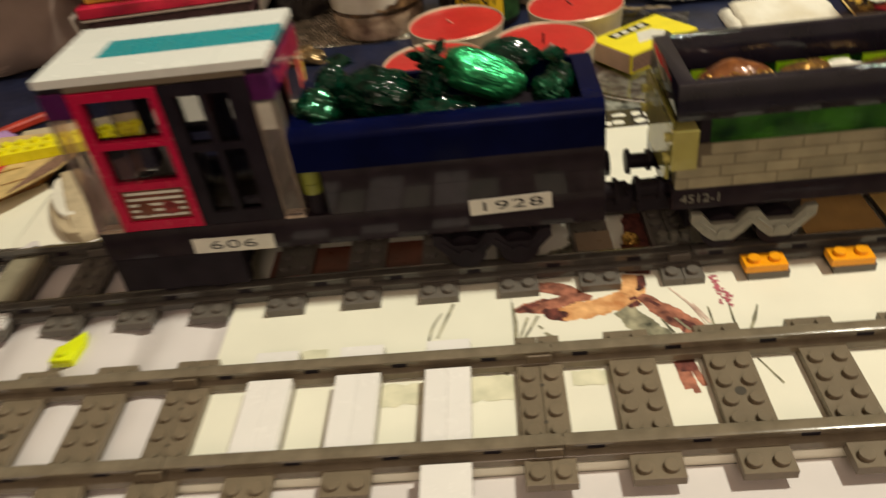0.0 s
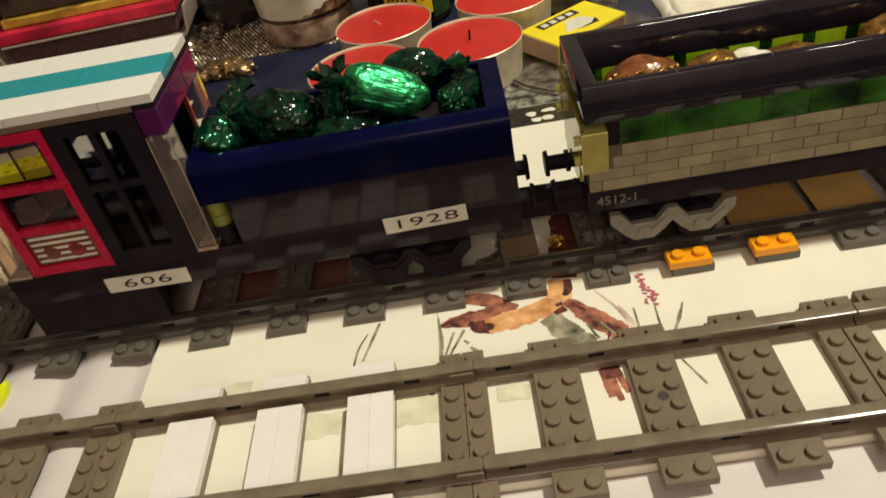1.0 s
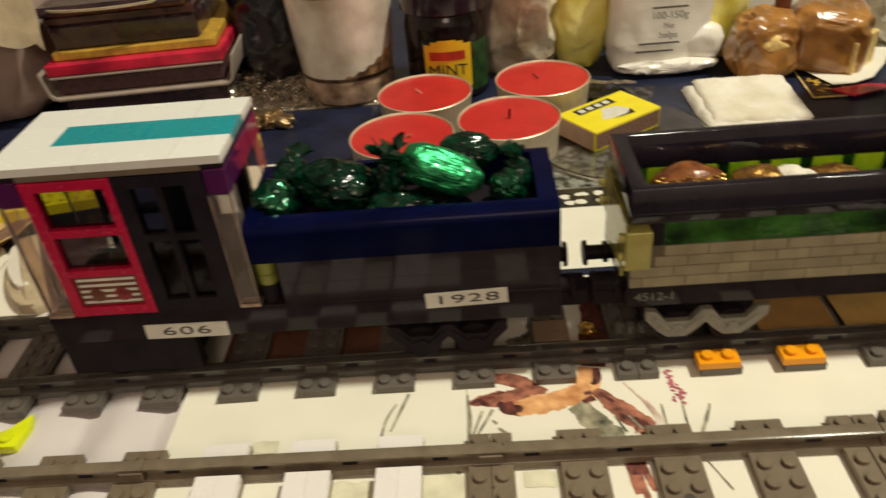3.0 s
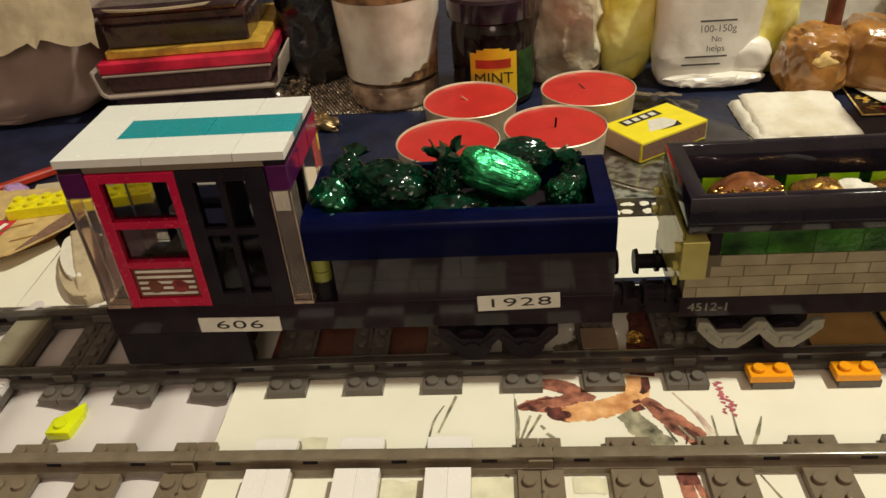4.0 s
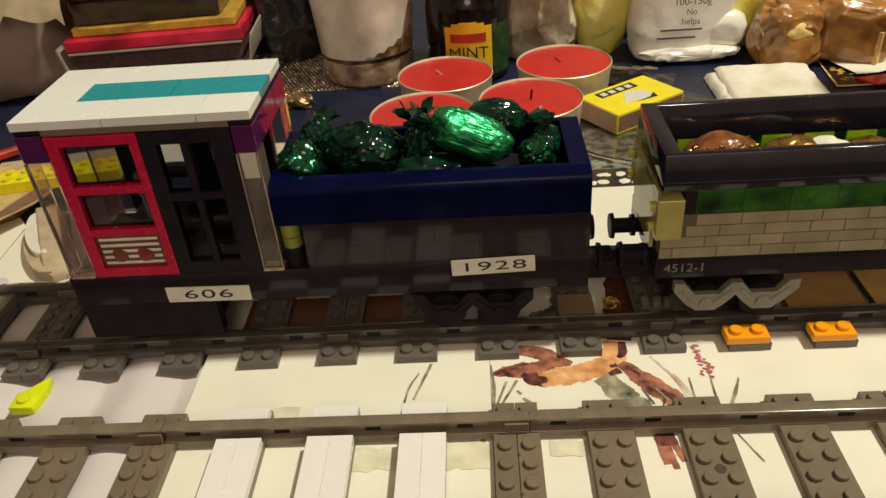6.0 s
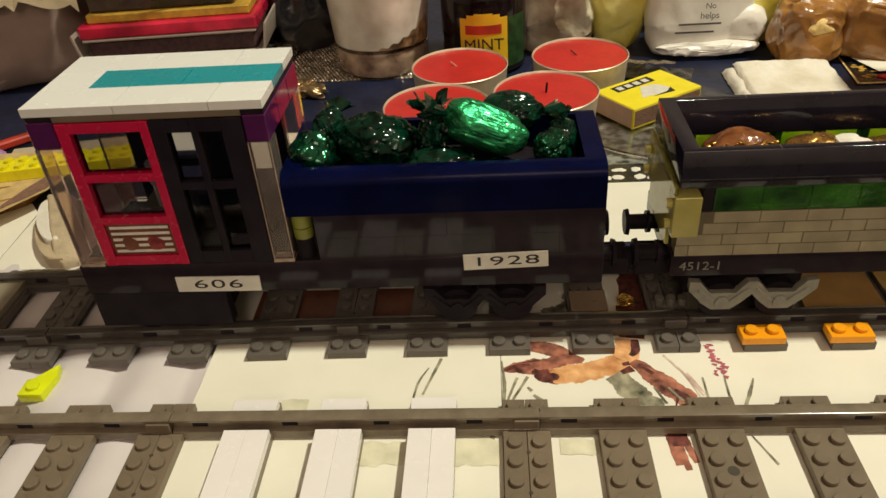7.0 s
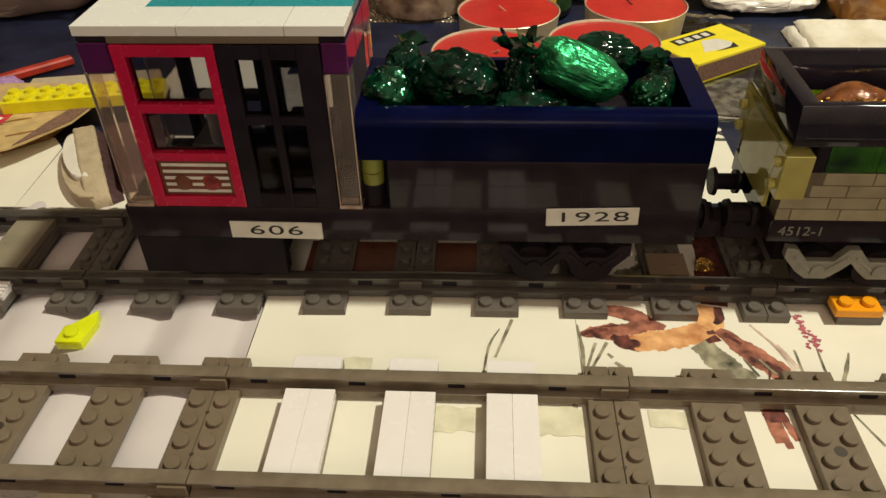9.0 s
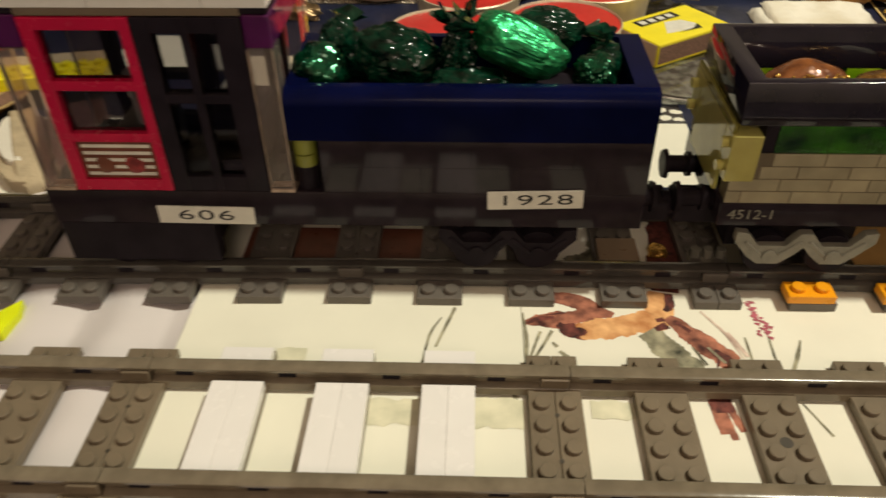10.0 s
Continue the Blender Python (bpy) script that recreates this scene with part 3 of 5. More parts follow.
# ---- loose pieces on the track ----
def tile(name, label, x0, x1, y0, y1, z0, z1, material, category, group=""):
    b = bmesh.new(); box(b, x0 + 0.00003, x1 - 0.00003, y0 + 0.00008, y1 - 0.00008, z0, z1, 0.00012)
    return solo(name, b, material, label, category, group)


for c in (-12, -8, -4):
    for k in (-1, 0):
        tile("white_tile", "smooth white plastic tile on a track sleeper", (c + k) * S, (c + k + 1) * S, -2 * S, 2 * S, TIE + 0.00005, TIE + 0.0034, M["whitet"], "tile", "white tiles on the sleepers")
    tile("white_tile", "short smooth white tile at the end of a sleeper", (c - 1) * S, (c + 1) * S, 3 * S, 3.8 * S, TIE + 0.00005, TIE + 0.0031, M["whitet"], "tile", "white tiles on the sleepers")
tile("white_tile", "square white tile overhanging the end of a sleeper", -5 * S, -3 * S, -5.05 * S, -3.05 * S, TIE + 0.00005, TIE + 0.0032, M["whitet"], "tile", "white tiles on the sleepers")
tile("tan_tile", "dark tan smooth tile across a sleeper", -0.238, -0.222, 0.0735, 0.1065, TIE + 0.00005, TIE + 0.0034, M["tan"], "tile")


def plate(label, x, y, material, name="orange_plate", group="orange plates on the sleeper ends", category="toy brick"):
    b = bmesh.new(); box(b, x - S, x + S, y - S / 2, y + S / 2, TIE + 0.00005, TIE + 0.0033, 0.0002)
    stud(b, x - S / 2, y, TIE + 0.0033); stud(b, x + S / 2, y, TIE + 0.0033)
    return solo(name, b, material, label, category, group)


for k in (0, 1):
    plate("orange two-stud plate on the end of a sleeper", -0.0697 + (20 + 4 * k) * S, FAR - 3.5 * S, M["orange"])


def grille(x, y, lengthwise, n=4):
    b = bmesh.new()
    w, l = (2 * S, S) if lengthwise else (S * 2, 4 * S)
    box(b, x - w / 2, x + w / 2, y - l / 2, y + l / 2, TIE + 0.00005, TIE + 0.0020)
    for k in range(n):
        if lengthwise:
            yy = y - l / 2 + l * (k + 0.5) / n
            box(b, x - w / 2, x + w / 2, yy - 0.0006, yy + 0.0006, TIE + 0.0020, TIE + 0.0034, 0.0002)
        else:
            xx = x - w / 2 + w * (k + 0.5) / n
            box(b, xx - 0.0011, xx + 0.0011, y - l / 2, y + l / 2, TIE + 0.0020, TIE + 0.0034, 0.0003)
    return solo("grille_tile", b, M["whitet"], "white grille tile on a track sleeper", "tile", "grille tiles")


grille(-0.2285, FAR - 3.5 * S, True)
grille(0.1604, -0.0065, False)
tile("tan_tile", "tan smooth tile on a sleeper under the tender", 0.0205, 0.0352, 0.0765, 0.0895, TIE + 0.00005, TIE + 0.0032, M["tan2"], "tile")
b = bmesh.new(); box(b, 0.0535, 0.0672, 0.0770, 0.0868, TIE + 0.00005, TIE + 0.0012, 0.0002)
for k in range(3):
    cyl(b, 0.0558 + 0.0046 * k, 0.0819, TIE + 0.0012, TIE + 0.0048, 0.0018, 14)
solo("pin_plate", b, M["lgrey"], "light grey plate with three pins under the coupling", "toy brick")
# neon pieces leaning on sleeper ends
for x, y, z, a in ((-0.1885, 0.0455, -0.0012, 0), (0.1900, 0.0455, -0.0012, 10)):
    b = bmesh.new(); slab(b, [(-0.0036, -0.0075), (0.0060, -0.0075), (0.0076, 0.0030), (0.0056, 0.0096), (-0.0006, 0.0012), (-0.0036, 0.0006)], 0.0, 0.0040)
    bmesh.ops.bevel(b, geom=list(b.edges), offset=0.0004, segments=2, affect="EDGES", profile=0.5)
    stud(b, 0.0012, -0.0034, 0.0038)
    solo("neon_piece", b, M["neon"], "neon yellow plastic toy piece beside a sleeper", "toy brick", "neon pieces", place=pose(x, y, z, 0, 0, a))
for x0, x1, m in ((0.1115, 0.1420, "pages2"), (0.1455, 0.1700, "tanp")):
    bm = bmesh.new(); sheet(bm, x0, x1, 0.0735, 0.1065, TIE + 0.0022, 0.0004)
    solo("tan_card", bm, M[m], "tan card lying on the sleepers under the wagon", "card", "tan cards under the wagon")

# ---- locomotive with its tender ----
Y0, Y1 = FAR - 3 * S, FAR + 3 * S
loco = thing("locomotive", (-0.068, FAR, RAIL), "black and dark blue toy brick locomotive with white cab roof", "toy train")


def bpart(name, dims, material, parent, label="", bevel=0.0003):
    b = bmesh.new(); box(b, *dims, bevel)
    return part(name, b, material, parent, label)


def frame_mesh(x0, x1, z0, z1, y0, y1, xs, zs):
    """A flat frame in x and z with the given openings between the bars."""
    b = bmesh.new()
    for a, c in xs:
        box(b, a, c, y0, y1, z0, z1, 0.00025)
    for a, c in zs:
        for (_, p), (q, _) in zip(xs, xs[1:]):
            box(b, p - 0.0001, q + 0.0001, y0 + 0.00012, y1 - 0.00012, a, c, 0.0002)
    return b


BOGIE = [(62, 24), (67, 18), (71, 15), (78, 15), (82, 18.5), (85, 22), (88, 18.5), (92, 15), (99, 15), (103, 18.5), (108, 24),
         (108, 28), (104, 27.5), (100, 22.5), (91, 22.5), (87, 27.5), (83, 27.5), (79, 22.5), (70, 22.5), (66, 27.5), (62, 28)]


def bogie(parent, dx, material, frame_label, sides=2):
    for ya, yb in ((Y0 - 0.0006, Y0 + 0.0024), (Y1 - 0.0024, Y1 + 0.0006))[2 - sides:]:
        b = bmesh.new()
        prism(b, [(x / 1000 + dx, z / 1000) for x, z in BOGIE], ya, yb)
        for cx in (0.0745, 0.0955):
            cyl(b, 0, 0, -0.0022, 0.0022, 0.0026, 16, turn=Matrix.Translation((cx + dx, (ya + yb) / 2, 0.0182)) @ Matrix.Rotation(math.pi / 2, 4, "X"))
        # slanting ribs on the face
        for cx, a in ((0.0685, 42), (0.0805, -42), (0.0895, 42), (0.1015, -42)):
            box(b, -0.0042, 0.0042, -0.0006, 0.0006, -0.0006, 0.0006, 0.0002, turn=Matrix.Translation((cx + dx, ya if ya < FAR else yb, 0.0215)) @ Matrix.Rotation(radians(a), 4, "Y"))
        part("bogie_frame", b, material, parent, frame_label)
    for cx in (0.0745, 0.0955):
        for yy in (FAR - 0.0198, FAR + 0.0198):
            b = bmesh.new()
            t = Matrix.Translation((cx + dx, yy, RAIL + 0.0078)) @ Matrix.Rotation(math.pi / 2, 4, "X")
            cyl(b, 0, 0, -0.0022, 0.0022, 0.0078, 24, turn=t); cyl(b, 0, 0, -0.0028, 0.0028, 0.003, 12, turn=t)
            part("wheel", b, M["blackm"], parent)
    bpart("bogie_block", (0.063 + dx, 0.107 + dx, FAR - 0.013, FAR + 0.013, 0.014, 0.0302), M["blackm"], parent)


bpart("base", (-0.1665, 0.0300, Y0, Y1, 0.0285, 0.0418), M["black"], loco, "glossy black chassis")
bogie(loco, -0.0985, M["blackm"], "black bogie side frame")
bogie(loco, -0.2220, M["blackm"], "black bogie side frame", 0)
bpart("step_skirt", (-0.1660, -0.1130, Y0 + 0.0004, Y0 + 0.006, 0.0120, 0.0285), M["blackm"], loco)
bpart("rear_skirt", (-0.1660, -0.1130, Y1 - 0.006, Y1 - 0.0004, 0.0120, 0.0285), M["black"], loco)

# cab: red door frame with panes and a striped panel
door = part("door_frame", frame_mesh(-0.155, -0.123, 0.042, 0.1003, Y0 - 0.0004, Y0 + 0.0046, [(-0.155, -0.1508), (-0.1262, -0.1230)],
            [(0.0965, 0.1002), (0.0776, 0.0808), (0.0601, 0.0631), (0.0421, 0.0462)]), M["red"], loco, "red plastic door frame")
for z0, z1 in ((0.0807, 0.0966), (0.0630, 0.0777)):
    bpart("pane", (-0.1509, -0.1261, Y0 + 0.0020, Y0 + 0.0026, z0, z1), M["smoke"], door, "smoked clear pane", 0.0)
panel = bpart("striped_panel", (-0.1509, -0.1261, Y0 + 0.0008, Y0 + 0.0022, 0.0461, 0.0602), M["skirt"], door, "brown panel with cream stripes")
for k in range(5):
    bpart("stripe", (-0.1495, -0.1275, Y0 + 0.00055, Y0 + 0.0008, 0.0475 + k * 0.00255, 0.0475 + k * 0.00255 + 0.0011), M["plate"], panel, "", 0.0)
for x, w, m in ((-0.1432, 0.0055, "skirt"), (-0.1335, 0.006, "brick_r")):
    b = bmesh.new(); lump(b, (x, Y0 + 0.0005, 0.0515), (w * 0.55, 0.0003, 0.0032), 2, 0.3, 300, seed=3)
    part("print", b, M[m], panel)
# black window beside the door, twice: front and back of the cab
for ya in (Y0 - 0.0002, Y1 - 0.0048):
    wf = part("window_frame", frame_mesh(-0.1228, -0.0912, 0.042, 0.1003, ya, ya + 0.0048, [(-0.1228, -0.1175), (-0.1090, -0.1065), (-0.0985, -0.0912)],
              [(0.0955, 0.1002), (0.0735, 0.0765), (0.0421, 0.0475)]), M["blackf"], loco, "glossy black window frame")
    for z0, z1 in ((0.0764, 0.0956), (0.0474, 0.0736)):
        for x0, x1 in ((-0.1176, -0.1089), (-0.1066, -0.0984)):
            bpart("pane", (x0, x1, ya + 0.0020, ya + 0.0026, z0, z1), M["smoke"], wf, "smoked clear pane", 0.0)
part("back_frame", frame_mesh(-0.155, -0.123, 0.042, 0.1003, Y1 - 0.0046, Y1 + 0.0002, [(-0.155, -0.1508), (-0.1262, -0.1230)],
          [(0.0965, 0.1002), (0.0601, 0.0631), (0.0421, 0.0462)]), M["blackm"], loco, "black plastic window frame at the back")
# clear corner panels, purple corner bricks
for x0, x1 in ((-0.1650, -0.1556), (-0.0908, -0.0830)):
    xo = x0 if x0 < -0.12 else x1
    for ya, yb in ((Y0, Y0 + 0.0014), (Y1 - 0.0014, Y1)):
        sy, sx = 1 if ya < FAR else -1, -1 if xo == x1 else 1
        yo, xx = ya if ya < FAR else yb, x0 if xo == x1 else x1
        ell = [(xo, yo), (xx, yo), (xx, yo + sy * 0.0012), (xo + sx * 0.0012, yo + sy * 0.0012), (xo + sx * 0.0012, yo + sy * 0.0078), (xo, yo + sy * 0.0078)]
        b = bmesh.new(); slab(b, ell, 0.0432, 0.0909)
        bmesh.ops.recalc_face_normals(b, faces=b.faces)
        cp = part("clear_panel", b, M["clear"], loco, "clear plastic corner panel")
        if ya < FAR:
            # Thin upright strips added to draw the light that the panel edges catch.
            for xe in ((x0,) if x0 < -0.12 else (x0, x1 - 0.0006)):
                bpart("panel_edge", (xe + 0.0001, xe + 0.0005, ya - 0.0004, ya - 0.00005, 0.0432, 0.0908), M["edge"], cp, "", 0.0002)
            bpart("panel_edge", (x0, x1, ya - 0.0006, ya + 0.0050, 0.0419, 0.0431), M["edge"], cp, "", 0.0002)
    for k in range(3):
        bpart("purple_brick", (x0, x1, Y0 + 0.0001 + 2 * k * S, Y0 + 2 * (k + 1) * S - 0.0001, 0.0911, 0.1008), M["purple"], loco, "glossy purple brick under the roof")
bpart("lintel", (-0.1555, -0.0910, Y0 + 0.0004, Y0 + 0.0078, 0.1004, 0.1030), M["tie"], loco, "dark grey plate under the roof edge")
bpart("lintel", (-0.1555, -0.0910, Y1 - 0.0078, Y1 - 0.0004, 0.1004, 0.1030), M["tie"], loco, "dark grey plate under the roof edge")
bpart("ceiling_plate", (-0.1648, -0.0832, Y0 + 0.0006, Y1 - 0.0006, 0.1009, 0.1032), M["blackm"], loco)
bpart("seat", (-0.1450, -0.1290, FAR - 0.006, FAR + 0.012, 0.0418, 0.0560), M["lgrey"], loco, "light grey seat inside the cab")
b = bmesh.new(); cyl(b, -0.1350, FAR - 0.002, 0.056, 0.066, 0.0038, 16); cyl(b, -0.1350, FAR - 0.002, 0.066, 0.074, 0.0045, 16)
part("lever", b, M["white"], loco, "white round lever inside the cab")
bpart("inner_box", (-0.1130, -0.0960, FAR - 0.004, FAR + 0.016, 0.0418, 0.0600), M["blackm"], loco)
for x0, x1, y0, y1, m in ((-0.1650, -0.1332, 0, 2, "white"), (-0.1330, -0.1010, 0, 2, "white"), (-0.1008, -0.0830, 0, 2, "white"), (-0.1650, -0.1480, 2, 4, "white"),
                          (-0.1478, -0.1152, 2, 4, "teal"), (-0.1150, -0.0830, 2, 4, "teal"), (-0.1650, -0.1332, 4, 6, "white"), (-0.1330, -0.1010, 4, 6, "white"), (-0.1008, -0.0830, 4, 6, "white")):
    bpart("roof_tile", (x0 + 0.00002, x1 - 0.00002, Y0 - 0.0002 + y0 * S + 0.00002, Y0 + y1 * S - 0.0002 - 0.00002, 0.1031, 0.1062), M[m], loco, "teal roof tile" if m == "teal" else "white roof tile", 0.00007)


def number_plate(x, z, half, text, tilt, wide):
    t = Matrix.Translation((x, Y0 - 0.0005, z)) @ Matrix.Rotation(radians(tilt), 4, "Y")
    b = bmesh.new(); box(b, -half, half, -0.0003, 0.0004, -0.0034, 0.0034, 0.0001, turn=t)
    p = part("number_plate", b, M["plate"], loco, "cream sticker with black digits")
    w = words(text, 0.0056, t @ Matrix.Translation((0, -0.00034, 0)) @ Matrix.Rotation(math.pi / 2, 4, "X"), M["ink"], p, "black digits", wide=wide)
    w.data.space_character = 1.12


number_plate(-0.1142, 0.0326, 0.0162, "606", 0.6, 2.15)
number_plate(-0.0053, 0.0401, 0.0154, "1928", -1.8, 2.05)

# tender box: two courses of black bricks, a dark blue rim
tx = [-0.0735, -0.0580, -0.0260, 0.0060, 0.0298]
for row in (0, 1):
    z0 = 0.0419 + row * 0.0096
    cuts = tx if row else [-0.0735, -0.0420, -0.0100, 0.0140, 0.0298]
    for a, c in zip(cuts, cuts[1:]):
        for ya, yb in ((Y0, Y0 + S), (Y1 - S, Y1)):
            bpart("brick", (a + 0.00002, c - 0.00002, ya, yb, z0, z0 + 0.00957), M["black"], loco, "", 0.00005)
    for xa, xb in ((-0.0735, -0.0660), (0.0218, 0.0297)):
        bpart("brick", (xa, xb, Y0 + S + 0.0001, Y1 - S - 0.0001, z0, z0 + 0.00955), M["black"], loco, "", 0.00015)
b = bmesh.new()
for d in ((-0.0828, 0.0297, Y0 - 0.0002, Y0 + 0.0066), (-0.0828, 0.0297, Y1 - 0.0066, Y1 + 0.0002)):
    box(b, *d, 0.0612, 0.0775)
for d in ((-0.0828, -0.0762, Y0 + 0.0066, Y1 - 0.0066), (0.0225, 0.0297, Y0 + 0.0066, Y1 - 0.0066)):
    box(b, *d, 0.0612, 0.0775)
bmesh.ops.remove_doubles(b, verts=b.verts, dist=1e-5)
top_edges = [e for e in b.edges if all(abs(v.co.z - 0.0775) < 1e-6 for v in e.verts) and
             (all(abs(v.co.y - (Y0 - 0.0002)) < 1e-6 for v in e.verts) or all(abs(v.co.y - (Y1 + 0.0002)) < 1e-6 for v in e.verts))]
bmesh.ops.bevel(b, geom=top_edges, offset=0.0050, segments=18, affect="EDGES", profile=0.5)
part("rim", b, M["navy"], loco, "glossy dark blue rim with a rounded edge")
bpart("tender_floor", (-0.0760, 0.0222, Y0 + 0.0080, Y1 - 0.0080, 0.0420, 0.0672), M["blackm"], loco)
b = bmesh.new(); cyl(b, -0.0790, Y0 + 0.0046, 0.0420, 0.0505, 0.0034, 20)
part("post", b, M["blackm"], loco)
b = bmesh.new(); cyl(b, -0.0790, Y0 + 0.0046, 0.0506, 0.0548, 0.0037, 20); cyl(b, -0.0790, Y0 + 0.0046, 0.0552, 0.0608, 0.0037, 20); cyl(b, -0.0790, Y0 + 0.0046, 0.0546, 0.0554, 0.0030, 20)
part("round_brick", b, M["stub"], loco, "cloudy yellow-green round brick")
for yy in (FAR - 0.0105, FAR + 0.0105):
    b = bmesh.new(); t = Matrix.Translation((0, yy, 0.0325)) @ Matrix.Rotation(math.pi / 2, 4, "Y")
    cyl(b, 0, 0, 0.0297, 0.0350, 0.0031, 18, turn=t); cyl(b, 0, 0, 0.0350, 0.0364, 0.0054, 24, 0.0050, turn=t)
    part("buffer", b, M["blackm"], loco, "black round buffer")
b = bmesh.new(); box(b, 0.0296, 0.0420, FAR - 0.012, FAR + 0.001, 0.0230, 0.0300, 0.0006); box(b, 0.020, 0.0297, FAR - 0.006, FAR + 0.006, 0.022, 0.030, 0.0005)
t = Matrix.Translation((0.0425, FAR - 0.006, 0.0265)) @ Matrix.Rotation(math.pi / 2, 4, "Y")
cyl(b, 0, 0, -0.0022, 0.0008, 0.0048, 18, turn=t)
part("coupling", b, M["blackm"], loco, "black magnet coupling")

# ---- open wagon ----
X0, X1 = 0.0550, 0.2870
wagon = thing("wagon", (0.17, FAR, RAIL), "open toy brick wagon with grey masonry sides and green bricks", "toy train")
bpart("base", (X0 - 0.0006, X1, Y0 + 0.0002, Y1 - 0.0002, 0.0302, 0.0392), M["black"], wagon, "glossy black chassis")
words("4512-1", 0.0052, Matrix.Translation((0.0650, Y0 + 0.0001, 0.0347)) @ Matrix.Rotation(math.pi / 2, 4, "X"), M["lgrey"], wagon, "light grey digits on the chassis", wide=1.05)
bogie(wagon, 0.0, M["lgrey"], "light grey bogie side frame")
bogie(wagon, 0.1500, M["lgrey"], "light grey bogie side frame")
for ya, yb, face in ((Y0, Y0 + 0.0078, -1), (Y1 - 0.0078, Y1, 1)):
    bpart("wall_core", (X0 + 0.0004, X1 - 0.0004, ya + 0.0003, yb - 0.0003, 0.0393, 0.0474), M["mortar"], wagon, "dark joints of the masonry wall", 0.0)
    bpart("wall_core", (0.0623, X1 - 0.0004, ya + 0.0003, yb - 0.0003, 0.0475, 0.0578), M["mortar"], wagon, "dark joints of the masonry wall", 0.0)
    for row in range(4):
        z0 = 0.0394 + row * 0.0046
        x = X0 - (0.0 if row % 2 else 0.0072)
        k = 0
        while x < X1 - 0.001:
            w = 0.0158 if (k + row) % 3 else 0.0118
            a, c = max(x + 0.00018, X0), min(x + w - 0.00018, X1)
            if c - a > 0.001 and not (row >= 2 and a < 0.0622 and face < 0):
                bpart("brick", (a, c, ya if face < 0 else yb - 0.0006, ya + 0.0006 if face < 0 else yb, z0 + 0.00015, z0 + 0.00445), M["grey"], wagon, "", 0.00012)
            x += w
            k += 1
    x = 0.0662
    while x < X1 - 0.001:
        if face < 0:
            bpart("green_brick", (x + 0.00008, min(x + 0.0159, X1), ya + 0.0002, yb - 0.0002, 0.0579, 0.0672), M["green"], wagon, "clear green brick", 0.0002)
        else:
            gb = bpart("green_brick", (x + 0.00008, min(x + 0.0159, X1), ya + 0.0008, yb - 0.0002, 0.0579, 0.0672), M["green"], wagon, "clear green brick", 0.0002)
            # Inner face of the same brick, coloured brighter for light coming through it.
            bpart("lit_face", (x + 0.0024, min(x + 0.0136, X1 - 0.001), ya + 0.0001, ya + 0.0007, 0.0582, 0.0670), M["lime"], gb, "lime face coloured as if lit through", 0.0001)
        x += 0.016
    bpart("dark_brick", (0.0623, 0.0661, ya + 0.0002, yb - 0.0002, 0.0579, 0.0672), M["blackm"], wagon)
b = bmesh.new()
zt, zb = 0.0806, 0.0673
ring_o = [(X0 - 0.0008, Y0 + 0.0002), (X1, Y0 + 0.0002), (X1, Y1 - 0.0002), (X0 - 0.0008, Y1 - 0.0002)]
ring_t = [(X0 + 0.0050, Y0 + 0.0052), (X1 - 0.006, Y0 + 0.0052), (X1 - 0.006, Y1 - 0.0052), (X0 + 0.0050, Y1 - 0.0052)]
ring_b = [(X0 + 0.0074, Y0 + 0.0079), (X1 - 0.0085, Y0 + 0.0079), (X1 - 0.0085, Y1 - 0.0079), (X0 + 0.0074, Y1 - 0.0079)]
rings = [[b.verts.new((x, y, zb)) for x, y in ring_o], [b.verts.new((x, y + math.copysign(0.0018, FAR - y), zt)) for x, y in ring_o], [b.verts.new((x, y, zt)) for x, y in ring_t], [b.verts.new((x, y, zb)) for x, y in ring_b]]
for p, q in zip(rings, rings[1:] + rings[:1]):
    for k in range(4):
        b.faces.new((p[k], p[(k + 1) % 4], q[(k + 1) % 4], q[k]))
bmesh.ops.bevel(b, geom=list(b.edges), offset=0.0003, segments=2, affect="EDGES", profile=0.5)
rim = part("rim", b, M["blackr"], wagon, "glossy black sloped rim")
for k in range(1, 8):
    for ya, yb in ((Y0 + 0.0021, Y0 + 0.0051), (Y1 - 0.0051, Y1 - 0.0021)):
        bpart("seam", (X0 + 0.031 * k - 0.00012, X0 + 0.031 * k + 0.00012, ya, yb, zt - 0.0002, zt + 0.00005), M["mortar"], rim, "", 0.0)
bpart("wagon_floor", (X0 + 0.009, X1 - 0.009, Y0 + 0.0080, Y1 - 0.0080, 0.0393, 0.0590), M["blackm"], wagon)
# cloudy yellow end wall with its corner brick and side studs
bpart("end_wall", (X0 - 0.0020, X0 - 0.0006, Y0 + 0.0080, Y1 - 0.0080, 0.0393, 0.0639), M["olive"], wagon, "clear yellow plastic end wall")
bpart("end_wall", (X0 - 0.0022, X0 - 0.0009, Y0 + 0.0010, Y1 - 0.0010, 0.0640, 0.0672), M["olive2"], wagon, "clear dull yellow upper end wall")
for ya, yb in ((Y0 - 0.0001, Y0 + 0.0078), (Y1 - 0.0078, Y1 + 0.0001)):
    b = bmesh.new(); box(b, X0 - 0.0020, 0.0622, ya, yb, 0.0476, 0.0638, 0.0002)
    for zz in (0.0515, 0.0598):
        cyl(b, 0, 0, -0.0026, -0.0006, 0.0018, 12, turn=Matrix.Translation((X0 - 0.0016, (ya + yb) / 2, zz)) @ Matrix.Rotation(math.pi / 2, 4, "Y"))
    part("corner_brick", b, M["olive"], wagon, "clear yellow corner brick")
